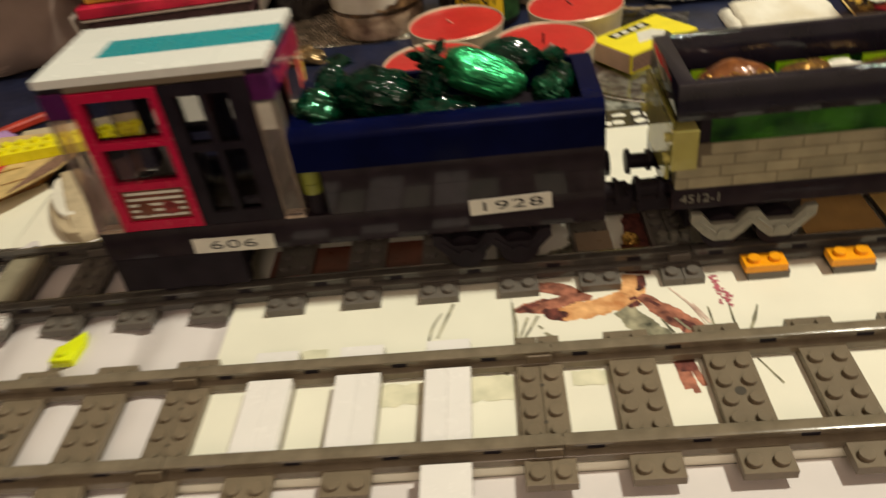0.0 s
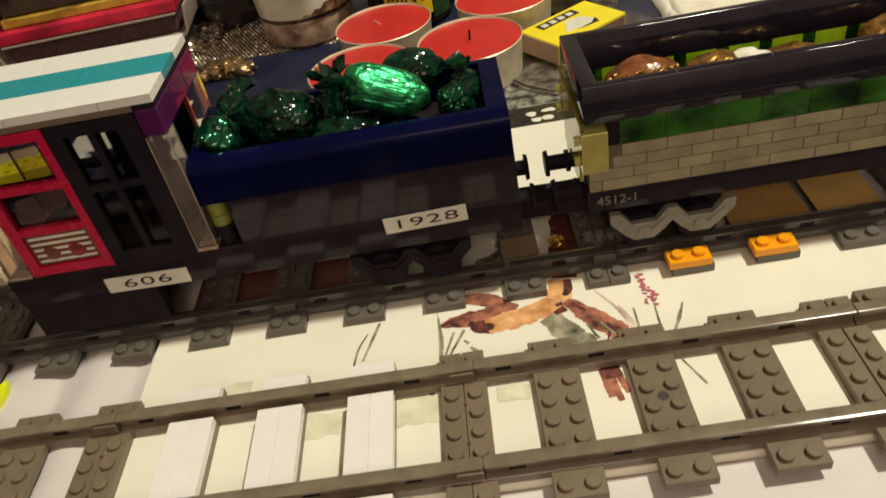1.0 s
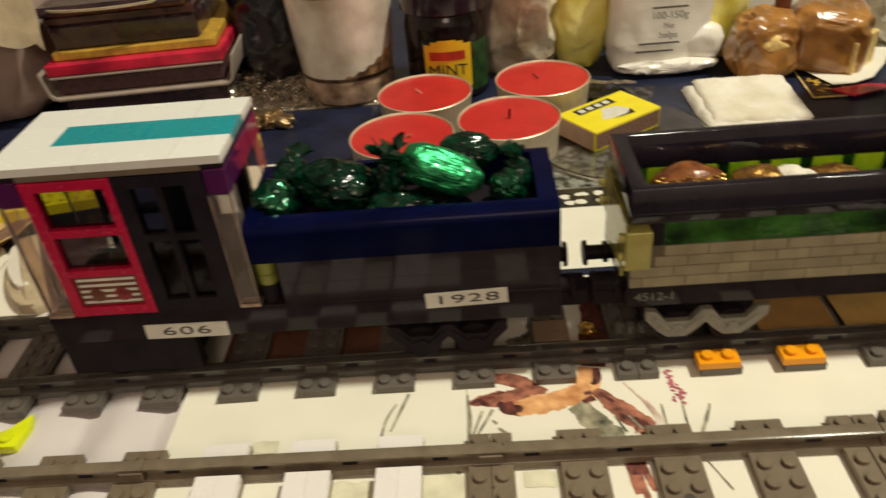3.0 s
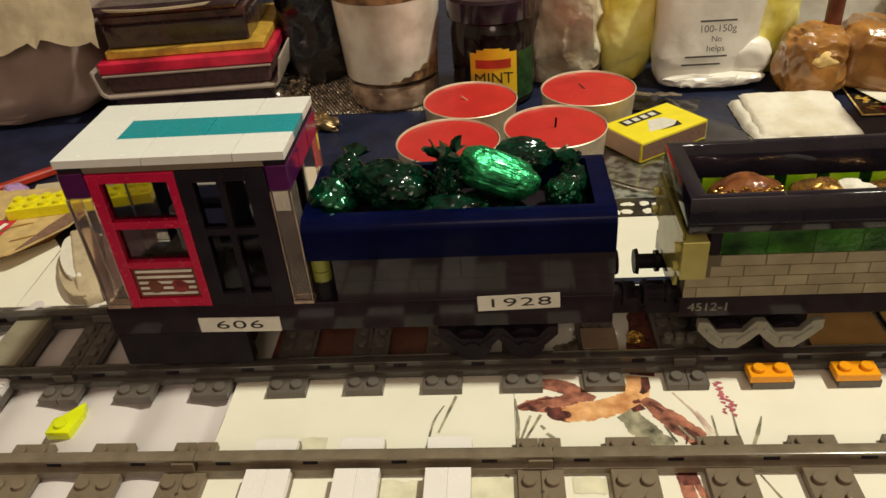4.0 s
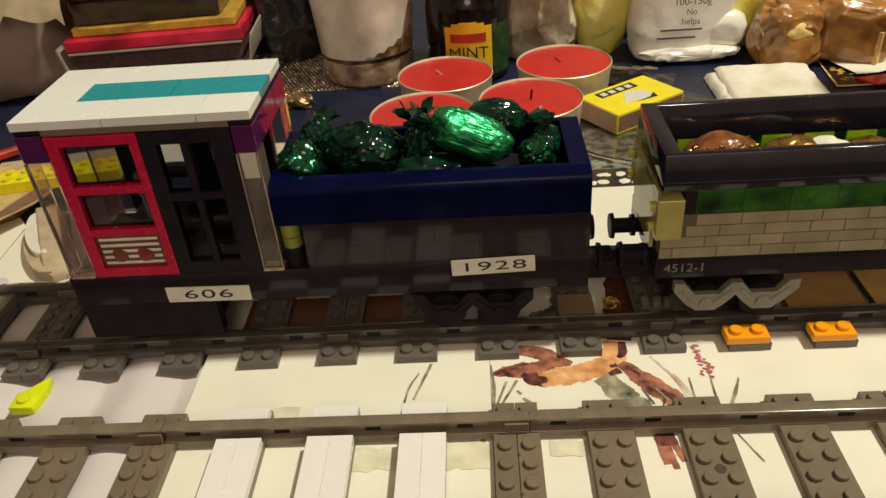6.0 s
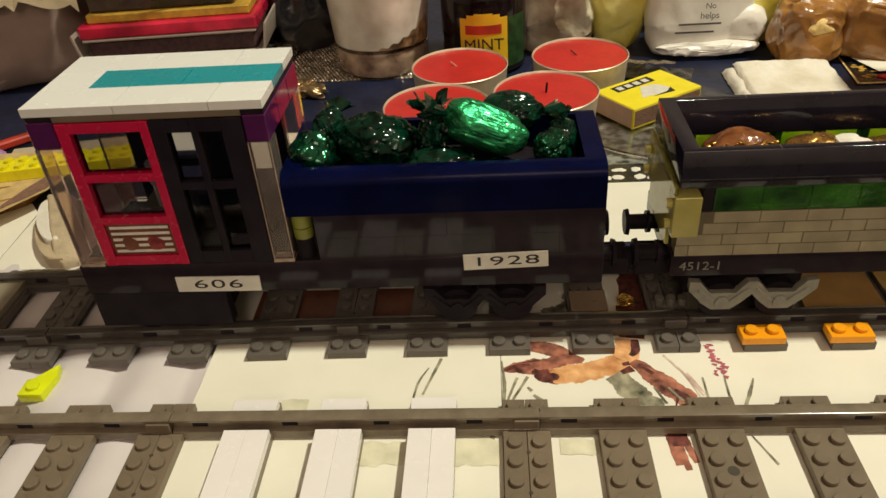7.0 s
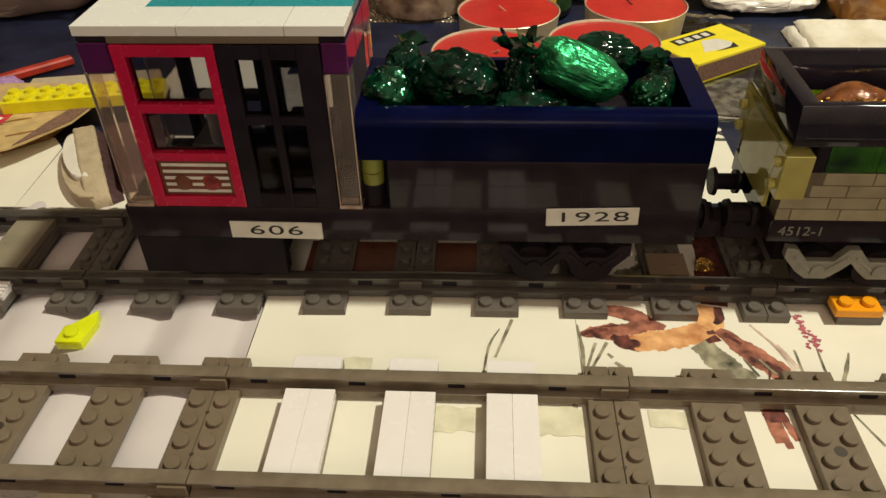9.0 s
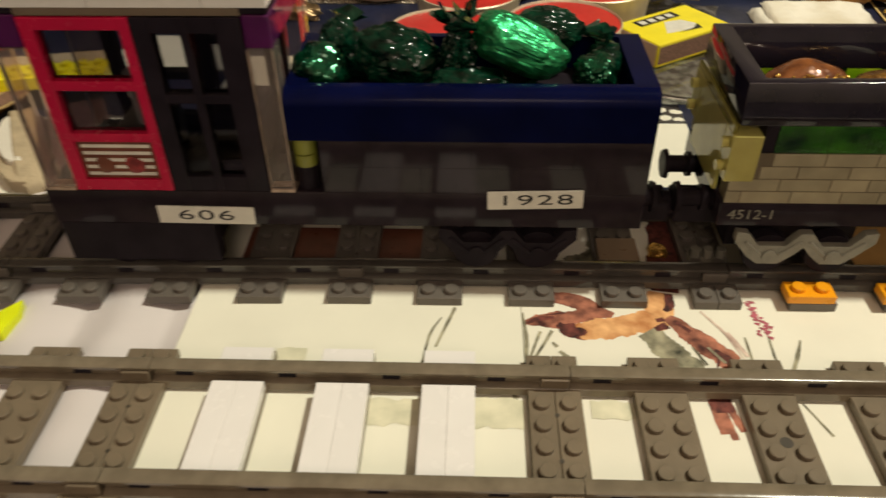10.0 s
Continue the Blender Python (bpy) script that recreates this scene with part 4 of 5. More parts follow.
for yy in (FAR - 0.0105, FAR + 0.0105):
    b = bmesh.new(); t = Matrix.Translation((0, yy, 0.0325)) @ Matrix.Rotation(math.pi / 2, 4, "Y")
    cyl(b, 0, 0, 0.0445, 0.0545, 0.0031, 18, turn=t); cyl(b, 0, 0, 0.0430, 0.0445, 0.0050, 24, 0.0054, turn=t); cyl(b, 0, 0, 0.0515, 0.0530, 0.0045, 22, turn=t)
    part("buffer", b, M["blackm"], wagon, "black round buffer")
b = bmesh.new(); box(b, 0.0440, 0.0640, FAR - 0.012, FAR + 0.001, 0.0225, 0.0301, 0.0006)
t = Matrix.Translation((0.0443, FAR - 0.006, 0.0265)) @ Matrix.Rotation(math.pi / 2, 4, "Y")
cyl(b, 0, 0, -0.0008, 0.0062, 0.0048, 18, turn=t)
part("coupling", b, M["blackm"], wagon, "black magnet coupling")


# ---- sweets ----
def twist(bm, at, out, length, width, seed, roll=0.0):
    """A pleated fan of wrapper, from a pinched neck."""
    out = Vector(out).normalized()
    side = out.cross(Vector((0.1, 0.2, 1))).normalized()
    up = side.cross(out)
    n, rings = 22, 5
    grid = []
    for j in range(rings):
        f = j / (rings - 1)
        row = []
        for k in range(n):
            a = 2 * math.pi * k / n + roll
            w = width * (0.22 + 0.9 * f ** 1.2)
            pleat = 0.22 * math.sin(a * 5 + seed) * f
            p = Vector(at) + out * length * f * (1 + 0.18 * math.sin(a * 3 + seed)) + side * w * math.cos(a) * (1 + pleat) + up * w * 0.45 * math.sin(a) * (1 - pleat)
            row.append(bm.verts.new(p))
        grid.append(row)
    for r, q in zip(grid, grid[1:]):
        for k in range(n):
            bm.faces.new((r[k], r[(k + 1) % n], q[(k + 1) % n], q[k]))
    return bm


def wrapper(bm, at, size, turn, seed, crease, fine=2.6, blunt=1.0):
    """A body in creased wrapping: flat cells that meet in sharp ridges."""
    got = bmesh.ops.create_icosphere(bm, subdivisions=5, radius=1.0)
    off = Vector((seed * 7.3, seed * 3.1, seed * 1.7))
    for v in got["verts"]:
        d = v.co.normalized()
        far = noise.voronoi(d * 1.5 + off)[0]
        near = noise.voronoi(d * 1.5 * fine + off * 2)[0]
        r = 1 + 0.16 * noise.noise(d * 1.3 + off) + crease * (0.8 * (far[1] - far[0]) + 0.4 * (near[1] - near[0]) - 0.35)
        x = math.copysign(abs(d.x) ** blunt, d.x)
        v.co = Vector((x * size[0], d.y * size[1], d.z * size[2])) * r
    bmesh.ops.transform(bm, matrix=Matrix.Translation(at) @ turn, verts=got["verts"])
    return bm


def sweet(label, at, size, turn_z, tilt, material, seed, ends=(1, -1), flat=False, crease=0.22, fine=2.6, end_material=None, blunt=1.0):
    root = thing("wrapped_sweet", at, label, "sweet", "wrapped sweets")
    t = Matrix.Rotation(radians(turn_z), 4, "Z") @ Matrix.Rotation(radians(tilt), 4, "Y")
    b = bmesh.new(); wrapper(b, at, size, t, seed, crease, fine, blunt)
    part("body", b, material, root, smooth=not flat, angle=18)
    for e in ends:
        d = t.to_3x3() @ Vector((e, 0, 0))
        b = bmesh.new(); twist(b, Vector(at) + d * size[0] * 0.86, d, size[0] * 0.62, size[1] * 0.85, seed + e)
        part("twisted_end", b, end_material or material, root, angle=20)
    return root


G = "dark green cellophane-wrapped sweet in the tender"
sweet(G, (-0.0735, 0.0838, 0.0762), (0.0092, 0.0086, 0.0088), 20, 10, M["cello2"], 1, (), crease=0.24, fine=2.2)
sweet(G, (-0.0700, 0.1000, 0.0795), (0.0085, 0.0065, 0.0080), 80, -20, M["cello"], 9, (1,))
sweet(G, (-0.0500, 0.0890, 0.0790), (0.0140, 0.0110, 0.0100), -6, 4, M["cello"], 2, (), crease=0.24)
neck = sweet(G, (-0.0305, 0.0900, 0.0790), (0.0062, 0.0075, 0.0100), 10, 8, M["cello"], 3, (), crease=0.5)
for k, (d, l, w) in enumerate((((-0.75, 0.1, 0.65), 0.0085, 0.0046), ((0.6, 0.1, 0.8), 0.0085, 0.0052))):
    b = bmesh.new(); twist(b, (-0.0310, 0.0955, 0.0850), d, l, w, 30 + k, 0.6 * k)
    part("twisted_end", b, M["cello"], neck, angle=20)
sweet("bright green foil-wrapped sweet on top in the tender", (-0.0110, 0.0880, 0.0826), (0.0158, 0.0092, 0.0080), -4, 22, M["foil_g"], 4, (-1,), flat=True, crease=0.12, fine=3.6, blunt=0.6, end_material=M["cello"])
sweet(G, (-0.0020, 0.1030, 0.0815), (0.0125, 0.0080, 0.0072), 8, 4, M["cello"], 5, (1,))
sweet(G, (-0.0600, 0.1030, 0.0725), (0.0130, 0.0085, 0.0095), 30, 0, M["cello"], 6)
sweet(G, (0.0125, 0.0870, 0.0740), (0.0070, 0.0066, 0.0076), 60, -30, M["cello2"], 7, (), crease=0.28, fine=2.2)
sweet(G, (0.0170, 0.0965, 0.0740), (0.0066, 0.0060, 0.0076), 80, -78, M["cello"], 17, (1,))
sweet(G, (-0.0270, 0.0810, 0.0705), (0.0140, 0.0075, 0.0080), 6, 0, M["cello"], 8, (1,))
C = "gold and copper foil-wrapped chocolate in the wagon"
gp = sweet(C, (0.0795, 0.0880, 0.0694), (0.0134, 0.0100, 0.0088), 8, 0, M["choc"], 11, (), crease=0.05)
b = bmesh.new()
for k in range(46):
    r = random.Random(k + 300)
    if k < 30:
        u, v = radians(188 + 165 * k / 29), radians(22 + 26 * math.sin(math.pi * k / 29) + r.uniform(-8, 8))
    else:
        u, v = radians(r.uniform(250, 300)), radians(r.uniform(20, 34))
    d = Vector((math.cos(u) * math.cos(v) * 0.0134, math.sin(u) * math.cos(v) * 0.0100, math.sin(v) * 0.0089))
    lump(b, Vector((0.0795, 0.0880, 0.0692)) + d, (r.uniform(0.0005, 0.0012), 0.0005, r.uniform(0.0003, 0.0007)), 1, 0.3, 500, seed=k, turn=Matrix.Rotation(r.uniform(-1, 1), 4, "Y"))
part("gold_print", b, M["goldp"], gp, "gold printed border")
sweet(C, (0.1050, 0.0860, 0.0680), (0.0098, 0.0090, 0.0078), -10, 0, M["foil_au"], 12, (), crease=0.14)
sweet(C, (0.1330, 0.0880, 0.0660), (0.0120, 0.0100, 0.0065), 14, 0, M["foil_au"], 13, (), crease=0.14)
sweet(C, (0.1690, 0.0900, 0.0670), (0.0132, 0.0098, 0.0098), 0, 0, M["foil_au"], 14, (), crease=0.14)
sweet(C, (0.2000, 0.0890, 0.0720), (0.0150, 0.0110, 0.0115), 10, 0, M["choc"], 15, (), crease=0.10)
sweet(C, (0.2300, 0.0890, 0.0720), (0.0150, 0.0110, 0.0115), -10, 0, M["foil_au"], 16, (), crease=0.14)
b = bmesh.new(); lump(b, (0.1155, 0.0850, 0.0705), (0.0090, 0.0060, 0.0055), 4, 0.45, 150, seed=21)
solo("crumpled_tissue", b, M["pad"], "small crumpled white tissue in the wagon", "tissue", angle=60)

# ---- candles, matches and jars behind the train ----
def tea_light(x, y, wick, lean):
    root = thing("tea_light", (x, y, 0), "large red tea light in a thin metal cup", "candle", "red tea lights")
    b = bmesh.new(); lathe(b, [(0.0270, 0.0), (0.0285, 0.0006), (0.0303, 0.0215), (0.0308, 0.0228), (0.0303, 0.0232), (0.0299, 0.0226), (0.0296, 0.0205)], x, y, 0, 56)
    part("cup", b, M["tin"], root, "thin metal cup")
    b = bmesh.new(); lathe(b, [(0.0, 0.0204), (0.006, 0.0207), (0.022, 0.0207), (0.0280, 0.0210), (0.0297, 0.0219)], x, y, 0, 56)
    part("wax", b, M["wax"], root, "red wax")
    b = bmesh.new(); box(b, -0.0006, 0.0006, -0.0005, 0.0005, 0.0, 0.0078, 0.0002, turn=Matrix.Translation((x, y, 0.0203)) @ Matrix.Rotation(radians(lean), 4, "Y") @ Matrix.Rotation(radians(lean * 0.4), 4, "X"))
    part("wick", b, M[wick], root)


tea_light(-0.0290, 0.3040, "wick", -58)
tea_light(-0.0410, 0.2440, "wick", 60)
tea_light(0.0225, 0.2575, "blackm", 4)
tea_light(0.0480, 0.3140, "wickr", -52)

mt = pose(0.0845, 0.2740, 0.0, 0, 0, 33.7)
mb = thing("matchbox", (0.0845, 0.2740, 0.0018), "yellow matchbox with brown striking side lying on a glass coaster", "matchbox")
Zm = 0.0018


def tbox(name, dims, material, parent, label="", t=mt, bevel=0.0):
    b = bmesh.new(); box(b, *dims, bevel, turn=t)
    return part(name, b, material, parent, label)


tbox("sleeve", (-0.0268, 0.0268, -0.0172, 0.0172, Zm, Zm + 0.0128), M["mbox"], mb, "yellow printed sleeve", bevel=0.0004)
tbox("striker", (-0.0258, 0.0258, -0.01735, -0.0172, Zm + 0.0015, Zm + 0.0112), M["mboxs"], mb, "dotted brown striking strip")
tbox("tray", (-0.0272, -0.0268, -0.0160, 0.0160, Zm + 0.0007, Zm + 0.0120), M["mboxp"], mb, "pale card tray end")
tbox("tray", (0.0268, 0.0272, -0.0160, 0.0160, Zm + 0.0007, Zm + 0.0120), M["mboxp"], mb, "pale card tray end")
tbox("print", (-0.0175, 0.0120, 0.0062, 0.0138, Zm + 0.0128, Zm + 0.0129), M["ink"], mb, "black banner with plain bars")
for k in range(4):
    tbox("print", (-0.0150 + k * 0.0066, -0.0150 + k * 0.0066 + 0.0042, 0.0078, 0.0122, Zm + 0.0129, Zm + 0.01296), M["plate"], mb, "cream bar")
b = bmesh.new(); slab(b, [(-0.0120, -0.0080), (0.0060, -0.0110), (0.0115, -0.0060), (0.0080, 0.0020), (-0.0020, 0.0045)], Zm + 0.0128, Zm + 0.0129)
bmesh.ops.transform(b, matrix=mt, verts=b.verts)
part("print", b, M["plate"], mb, "cream ship shape", smooth=False)
b = bmesh.new(); slab(b, [(-0.0060, -0.0105), (0.0100, -0.0125), (0.0118, -0.0065), (0.0060, -0.0100)], Zm + 0.0129, Zm + 0.01296)
bmesh.ops.transform(b, matrix=mt, verts=b.verts)
part("print", b, M["ink"], mb, "black hull shape", smooth=False)
b = bmesh.new(); lathe(b, [(0.0, 0.0002), (0.050, 0.0002), (0.0535, 0.0012), (0.0540, 0.0026), (0.0530, 0.0028), (0.0500, 0.0016), (0.0, 0.0014)], 0.0905, 0.2620, 0, 64)
solo("glass_coaster", b, M["glass"], "flat clear glass coaster on the dark cloth", "coaster")

# printed card on the cloth between tender and wagon
pc = thing("printed_card", (0.06, 0.19, 0), "white card with a speckled grey and black print on the table", "card")
b = bmesh.new(); sheet(b, -0.03, 0.0765, 0.134, 0.1885, -0.0002, 0.0003)
part("card", b, M["paint"], pc, "white card")
b = bmesh.new(); sheet(b, -0.03, 0.0765, 0.1886, 0.2080, -0.0002, 0.0003)
band = part("dark_band", b, M["film"], pc, "black band with white spots")
for k in range(8):
    r = random.Random(k)
    x, y = 0.0490 + 0.0085 * (k % 4) + r.uniform(-0.0015, 0.0015), 0.1925 + 0.0085 * (k // 4) + r.uniform(-0.0015, 0.0015)
    b = bmesh.new(); lump(b, (x, y, -0.0001), (0.0024 + r.uniform(0, 0.0014), 0.0022, 0.0002), 3, 0.9, 260, seed=k)
    part("spot", b, M["paint"], band)
b = bmesh.new(); sheet(b, -0.03, 0.125, 0.2082, 0.2580, -0.0002, 0.0003)
part("speckled_field", b, M["speck"], pc, "speckled grey print")

# mint sauce jar
jx, jy = -0.0135, 0.3660
jar = thing("sauce_jar", (jx, jy, 0), "dark mint sauce jar with a yellow label and dark lid", "jar")
b = bmesh.new(); lathe(b, [(0.0250, 0.0), (0.0285, 0.002), (0.0292, 0.006), (0.0292, 0.050), (0.0275, 0.057), (0.0255, 0.060), (0.0255, 0.062)], jx, jy, 0, 56)
part("glass", b, M["sauce"], jar, "dark sauce behind glass")
b = bmesh.new(); lathe(b, [(0.0, 0.060), (0.0300, 0.060), (0.0312, 0.0612), (0.0312, 0.0735), (0.0296, 0.0756), (0.0262, 0.0760), (0.0256, 0.0750), (0.0, 0.0750)], jx, jy, 0, 56)
part("lid", b, M["lid"], jar, "dark metal lid")


def arc_band(bm, x, y, r, a0, a1, z0, z1, n=16, thick=0.0002):
    rows = []
    for k in range(n + 1):
        a = radians(a0 + (a1 - a0) * k / n)
        rows.append([bm.verts.new((x + rr * math.sin(a), y - rr * math.cos(a), z)) for rr, z in ((r, z0), (r, z1), (r + thick, z1), (r + thick, z0))])
    for p, q in zip(rows, rows[1:]):
        for k in range(4):
            bm.faces.new((p[k], q[k], q[(k + 1) % 4], p[(k + 1) % 4]))
    bm.faces.new(rows[0]); bm.faces.new(rows[-1][::-1])
    return bm


b = bmesh.new(); arc_band(b, jx, jy, 0.0292, -32, 33, 0.010, 0.0410)
arc_band(b, jx, jy, 0.0292, -22, 22, 0.0410, 0.0432, 10); arc_band(b, jx, jy, 0.0292, -12, 12, 0.0432, 0.0442, 8)
lab = part("label", b, M["label"], jar, "yellow paper label with an arched top")
b = bmesh.new(); arc_band(b, jx, jy, 0.0292, 34, 68, 0.006, 0.0400)
part("label", b, M["labelg"], jar, "green leaf label")
b = bmesh.new(); arc_band(b, jx, jy, 0.0295, -24, 24, 0.0305, 0.0365)
part("brand_bar", b, M["stick"], lab, "plain red bar")
words("MINT", 0.0112, Matrix.Translation((jx, jy - 0.0300, 0.0235)) @ Matrix.Rotation(math.pi / 2, 4, "X"), M["ink"], lab, "black lettering")
b = bmesh.new(); box(b, jx - 0.004, jx + 0.004, jy - 0.006, jy + 0.003, 0.0751, 0.0754)
part("lid_print", b, M["label"], jar, "yellow mark on the lid")

# tumbler
gx, gy = -0.0870, 0.3730
tum = thing("tumbler", (gx, gy, 0), "thick glass tumbler with milky film and brown dregs", "glass")
b = bmesh.new(); lathe(b, [(0.0300, 0.0), (0.0318, 0.002), (0.0345, 0.040), (0.0385, 0.095), (0.0375, 0.0955), (0.0365, 0.094), (0.0330, 0.040), (0.0305, 0.016), (0.0, 0.014)], gx, gy, 0, 56)
part("glass", b, M["glass"], tum, "clear thick glass")
b = bmesh.new(); lathe(b, [(0.0334, 0.0215), (0.0348, 0.040), (0.0376, 0.0775), (0.0374, 0.0776), (0.0347, 0.0402), (0.0333, 0.0216)], gx, gy, 0, 56)
b2 = bmesh.new(); lathe(b2, [(0.0, 0.0150), (0.0296, 0.0165), (0.0300, 0.0205), (0.0, 0.0205)], gx, gy, 0, 48)
part("brown_base", b2, M["dregs"], tum, "brown residue at the bottom")
part("milky_drink", b, M["milk"], tum, "milky residue")
b = bmesh.new(); lathe(b, [(0.0377, 0.0777), (0.0387, 0.0930), (0.0386, 0.0931), (0.0375, 0.0778)], gx, gy, 0, 56)
part("brown_ring", b, M["dregs"], tum, "brown residue")
b = bmesh.new()
for k in range(56):
    f = k / 55
    a = 4 + 64 * f
    arc_band(b, gx, gy, 0.0353 + 0.0008 * f, a, a + 64 / 55, 0.0225, 0.0232 + 0.0165 * f ** 1.4 + 0.0008 * math.sin(k * 0.6), 1, 0.0003)
part("brown_stain", b, M["dregs"], tum, "slanting brown stain on the side")
b = bmesh.new(); lathe(b, [(0.0, 0.0016), (0.0314, 0.0016), (0.0330, 0.0050), (0.0338, 0.0165), (0.0334, 0.0185), (0.0, 0.0185)], gx, gy, 0, 56)
part("thick_base", b, M["tanglass"], tum, "thick tan-tinted base")

# silver foil mat under the tumbler
b = bmesh.new()
for i in range(46):
    for j in range(30):
        x, y = -0.192 + 0.0028 * i + (0.0014 if j % 2 else 0), 0.345 + 0.0028 * j
        bmesh.ops.create_cone(b, cap_ends=True, segments=6, radius1=0.0012, radius2=0.0003, depth=0.0011, matrix=Matrix.Translation((x, y, 0.0004)))
sheet(b, -0.194, -0.062, 0.343, 0.432, 0.0, 0.0003)
solo("foil_mat", b, M["foil"], "dimpled silver foil mat under the tumbler", "mat", angle=20)


def crumpled(name, label, category, at, size, material, level=5, rough=0.3, scale=25.0, seed=0, flat=0.15, power=0.75):
    b = bmesh.new(); lump(b, at, size, level, rough, scale, flat, seed, power=power)
    zmin = min(v.co.z for v in b.verts)
    bmesh.ops.translate(b, verts=b.verts, vec=(0, 0, 0.0002 - zmin))
    return solo(name, b, material, label, category, angle=25)


crumpled("dark_bag", "crumpled black plastic bag beside the tumbler", "bag", (-0.150, 0.425, 0.03), (0.030, 0.028, 0.055), M["film"], seed=3)
crumpled("clear_bag", "crumpled clear plastic bag beside the sauce jar", "bag", (0.040, 0.395, 0.04), (0.026, 0.024, 0.060), M["poly"], 5, 0.45, seed=4)
crumpled("yellow_bag", "yellow plastic-wrapped packet standing behind the candles", "bag", (0.083, 0.392, 0.04), (0.021, 0.018, 0.065), M["bagy"], 5, 0.22, seed=5)
crumpled("yellow_bag", "small yellow wrapped packet beside the white sachet", "bag", (0.1835, 0.390, 0.03), (0.019, 0.016, 0.046), M["bagy"], 5, 0.25, seed=6)
sac = crumpled("white_sachet", "bulging white sachet with black printing", "bag", (0.137, 0.374, 0.03), (0.036, 0.015, 0.052), M["bagw"], 5, 0.16, 26, seed=8, flat=0.1, power=0.5)
for text, z, s in (("100-150g", 0.0440, 0.0066), ("No", 0.0370, 0.0054), ("helps", 0.0305, 0.0060)):
    words(text, s, Matrix.Translation((0.138, 0.3535, z)) @ Matrix.Rotation(radians(80), 4, "X"), M["inkg"], sac, "grey printed words")
for k, (z, x0, x1) in enumerate(((0.0490, 0.126, 0.150), (0.0245, 0.118, 0.146), (0.0190, 0.116, 0.142))):
    b = bmesh.new(); box(b, x0, x1, 0.3532, 0.3535, z, z + 0.0012)
    part("print_bar", b, M["inkg"], sac, "grey printed line")


b = bmesh.new(); lump(b, (0.1640, 0.3680, 0.0190), (0.0170, 0.0100, 0.0130), 4, 0.2, 50, 0.1, 9, power=0.7)
part("sachet_corner", b, M["bagw"], sac, "", angle=40)
b = bmesh.new(); lump(b, (0.1400, 0.3630, 0.0062), (0.0340, 0.0115, 0.0045), 5, 0.3, 70, 0.1, 12, power=0.6)
part("hem", b, M["bagw"], sac, "crinkled lower edge", angle=30)

# cake, tissue, card and bottle
cake = thing("cake", (0.245, 0.352, 0), "brown cut cake with pale crumb under clear film", "cake")
b = bmesh.new(); lump(b, (0.2450, 0.3540, 0.0210), (0.0260, 0.0230, 0.0225), 5, 0.16, 60, 0.1, 31, Matrix.Rotation(radians(-17), 4, "Z") @ Matrix.Rotation(radians(7), 4, "Y"), 0.45)
part("crust", b, M["bread"], cake, "dark brown glazed crust", angle=50)
b = bmesh.new(); slab(b, [(0.2545, 0.3265), (0.2790, 0.3500), (0.2750, 0.3560), (0.2500, 0.3330)], 0.0030, 0.0240)
part("cut_face", b, M["crumb"], cake, "pale cut crumb")
bk = thing("cake", (0.208, 0.345, 0), "brown bun with a pale cut top in film", "cake")
b = bmesh.new(); lump(b, (0.2020, 0.3490, 0.020), (0.0225, 0.019, 0.0240), 5, 0.25, 60, 0.1, 32, power=0.7)
part("crust", b, M["bread"], bk, "dark brown crust")
b = bmesh.new(); lump(b, (0.2030, 0.3350, 0.0255), (0.0115, 0.0060, 0.0065), 4, 0.3, 90, 0.1, 33)
part("crumb", b, M["crumb"], bk, "pale golden crumb")
b = bmesh.new(); cyl(b, 0.216, 0.362, 0.0, 0.090, 0.0055, 14)
solo("dark_stick", b, M["skirt"], "dark brown round stick standing behind the cake", "stick")
tissue = thing("folded_tissue", (0.179, 0.300, 0), "thick folded white tissue on the table", "tissue")


def padded(name, t, sx, sy, z0, h, seed, material, label):
    """A soft folded layer with rounded edges and slight dents."""
    b = bmesh.new()
    n, grid = 36, {}
    for i in range(n + 1):
        for j in range(n + 1):
            u, v = i / n * 2 - 1, j / n * 2 - 1
            edge = (1 - abs(u) ** 10) * (1 - abs(v) ** 10)
            z = z0 + h * max(edge, 0.0) ** 0.35 * (1 + 0.22 * noise.noise((u * 3, v * 3, seed)) + 0.12 * noise.noise((u * 9, v * 9, seed + 4)))
            grid[i, j] = b.verts.new((u * sx * (1 + 0.04 * noise.noise((v * 4, u, seed + 9))), v * sy * (1 + 0.05 * noise.noise((u * 4, v, seed + 7))), max(z, z0)))
    for i in range(n):
        for j in range(n):
            b.faces.new((grid[i, j], grid[i + 1, j], grid[i + 1, j + 1], grid[i, j + 1]))
    b.faces.new([grid[i, 0] for i in range(n + 1)] + [grid[n, j] for j in range(1, n + 1)] + [grid[i, n] for i in range(n - 1, -1, -1)] + [grid[0, j] for j in range(n - 1, 0, -1)])
    bmesh.ops.transform(b, matrix=t, verts=b.verts)
    return part(name, b, material, tissue, label, angle=60)


padded("lower_fold", pose(0.1755, 0.2955, 0.0001, 0, 0, 0), 0.0325, 0.0335, 0.0, 0.0052, 1, M["pad"], "thick white layers")
padded("upper_fold", pose(0.1780, 0.2965, 0.0053, 1.5, 0, -2), 0.0295, 0.0310, 0.0, 0.0030, 3, M["torn2"], "cream-white top layer")
gc = thing("gift_card", (0.238, 0.312, 0), "black card with gold pattern and red edge", "card")
b = bmesh.new(); slab(b, [(0.2200, 0.3005), (0.2430, 0.3005), (0.2475, 0.330), (0.2250, 0.3485)], 0.0002, 0.0006)
part("card_edge", b, M["crumb"], gc, "cream card edge", smooth=False)
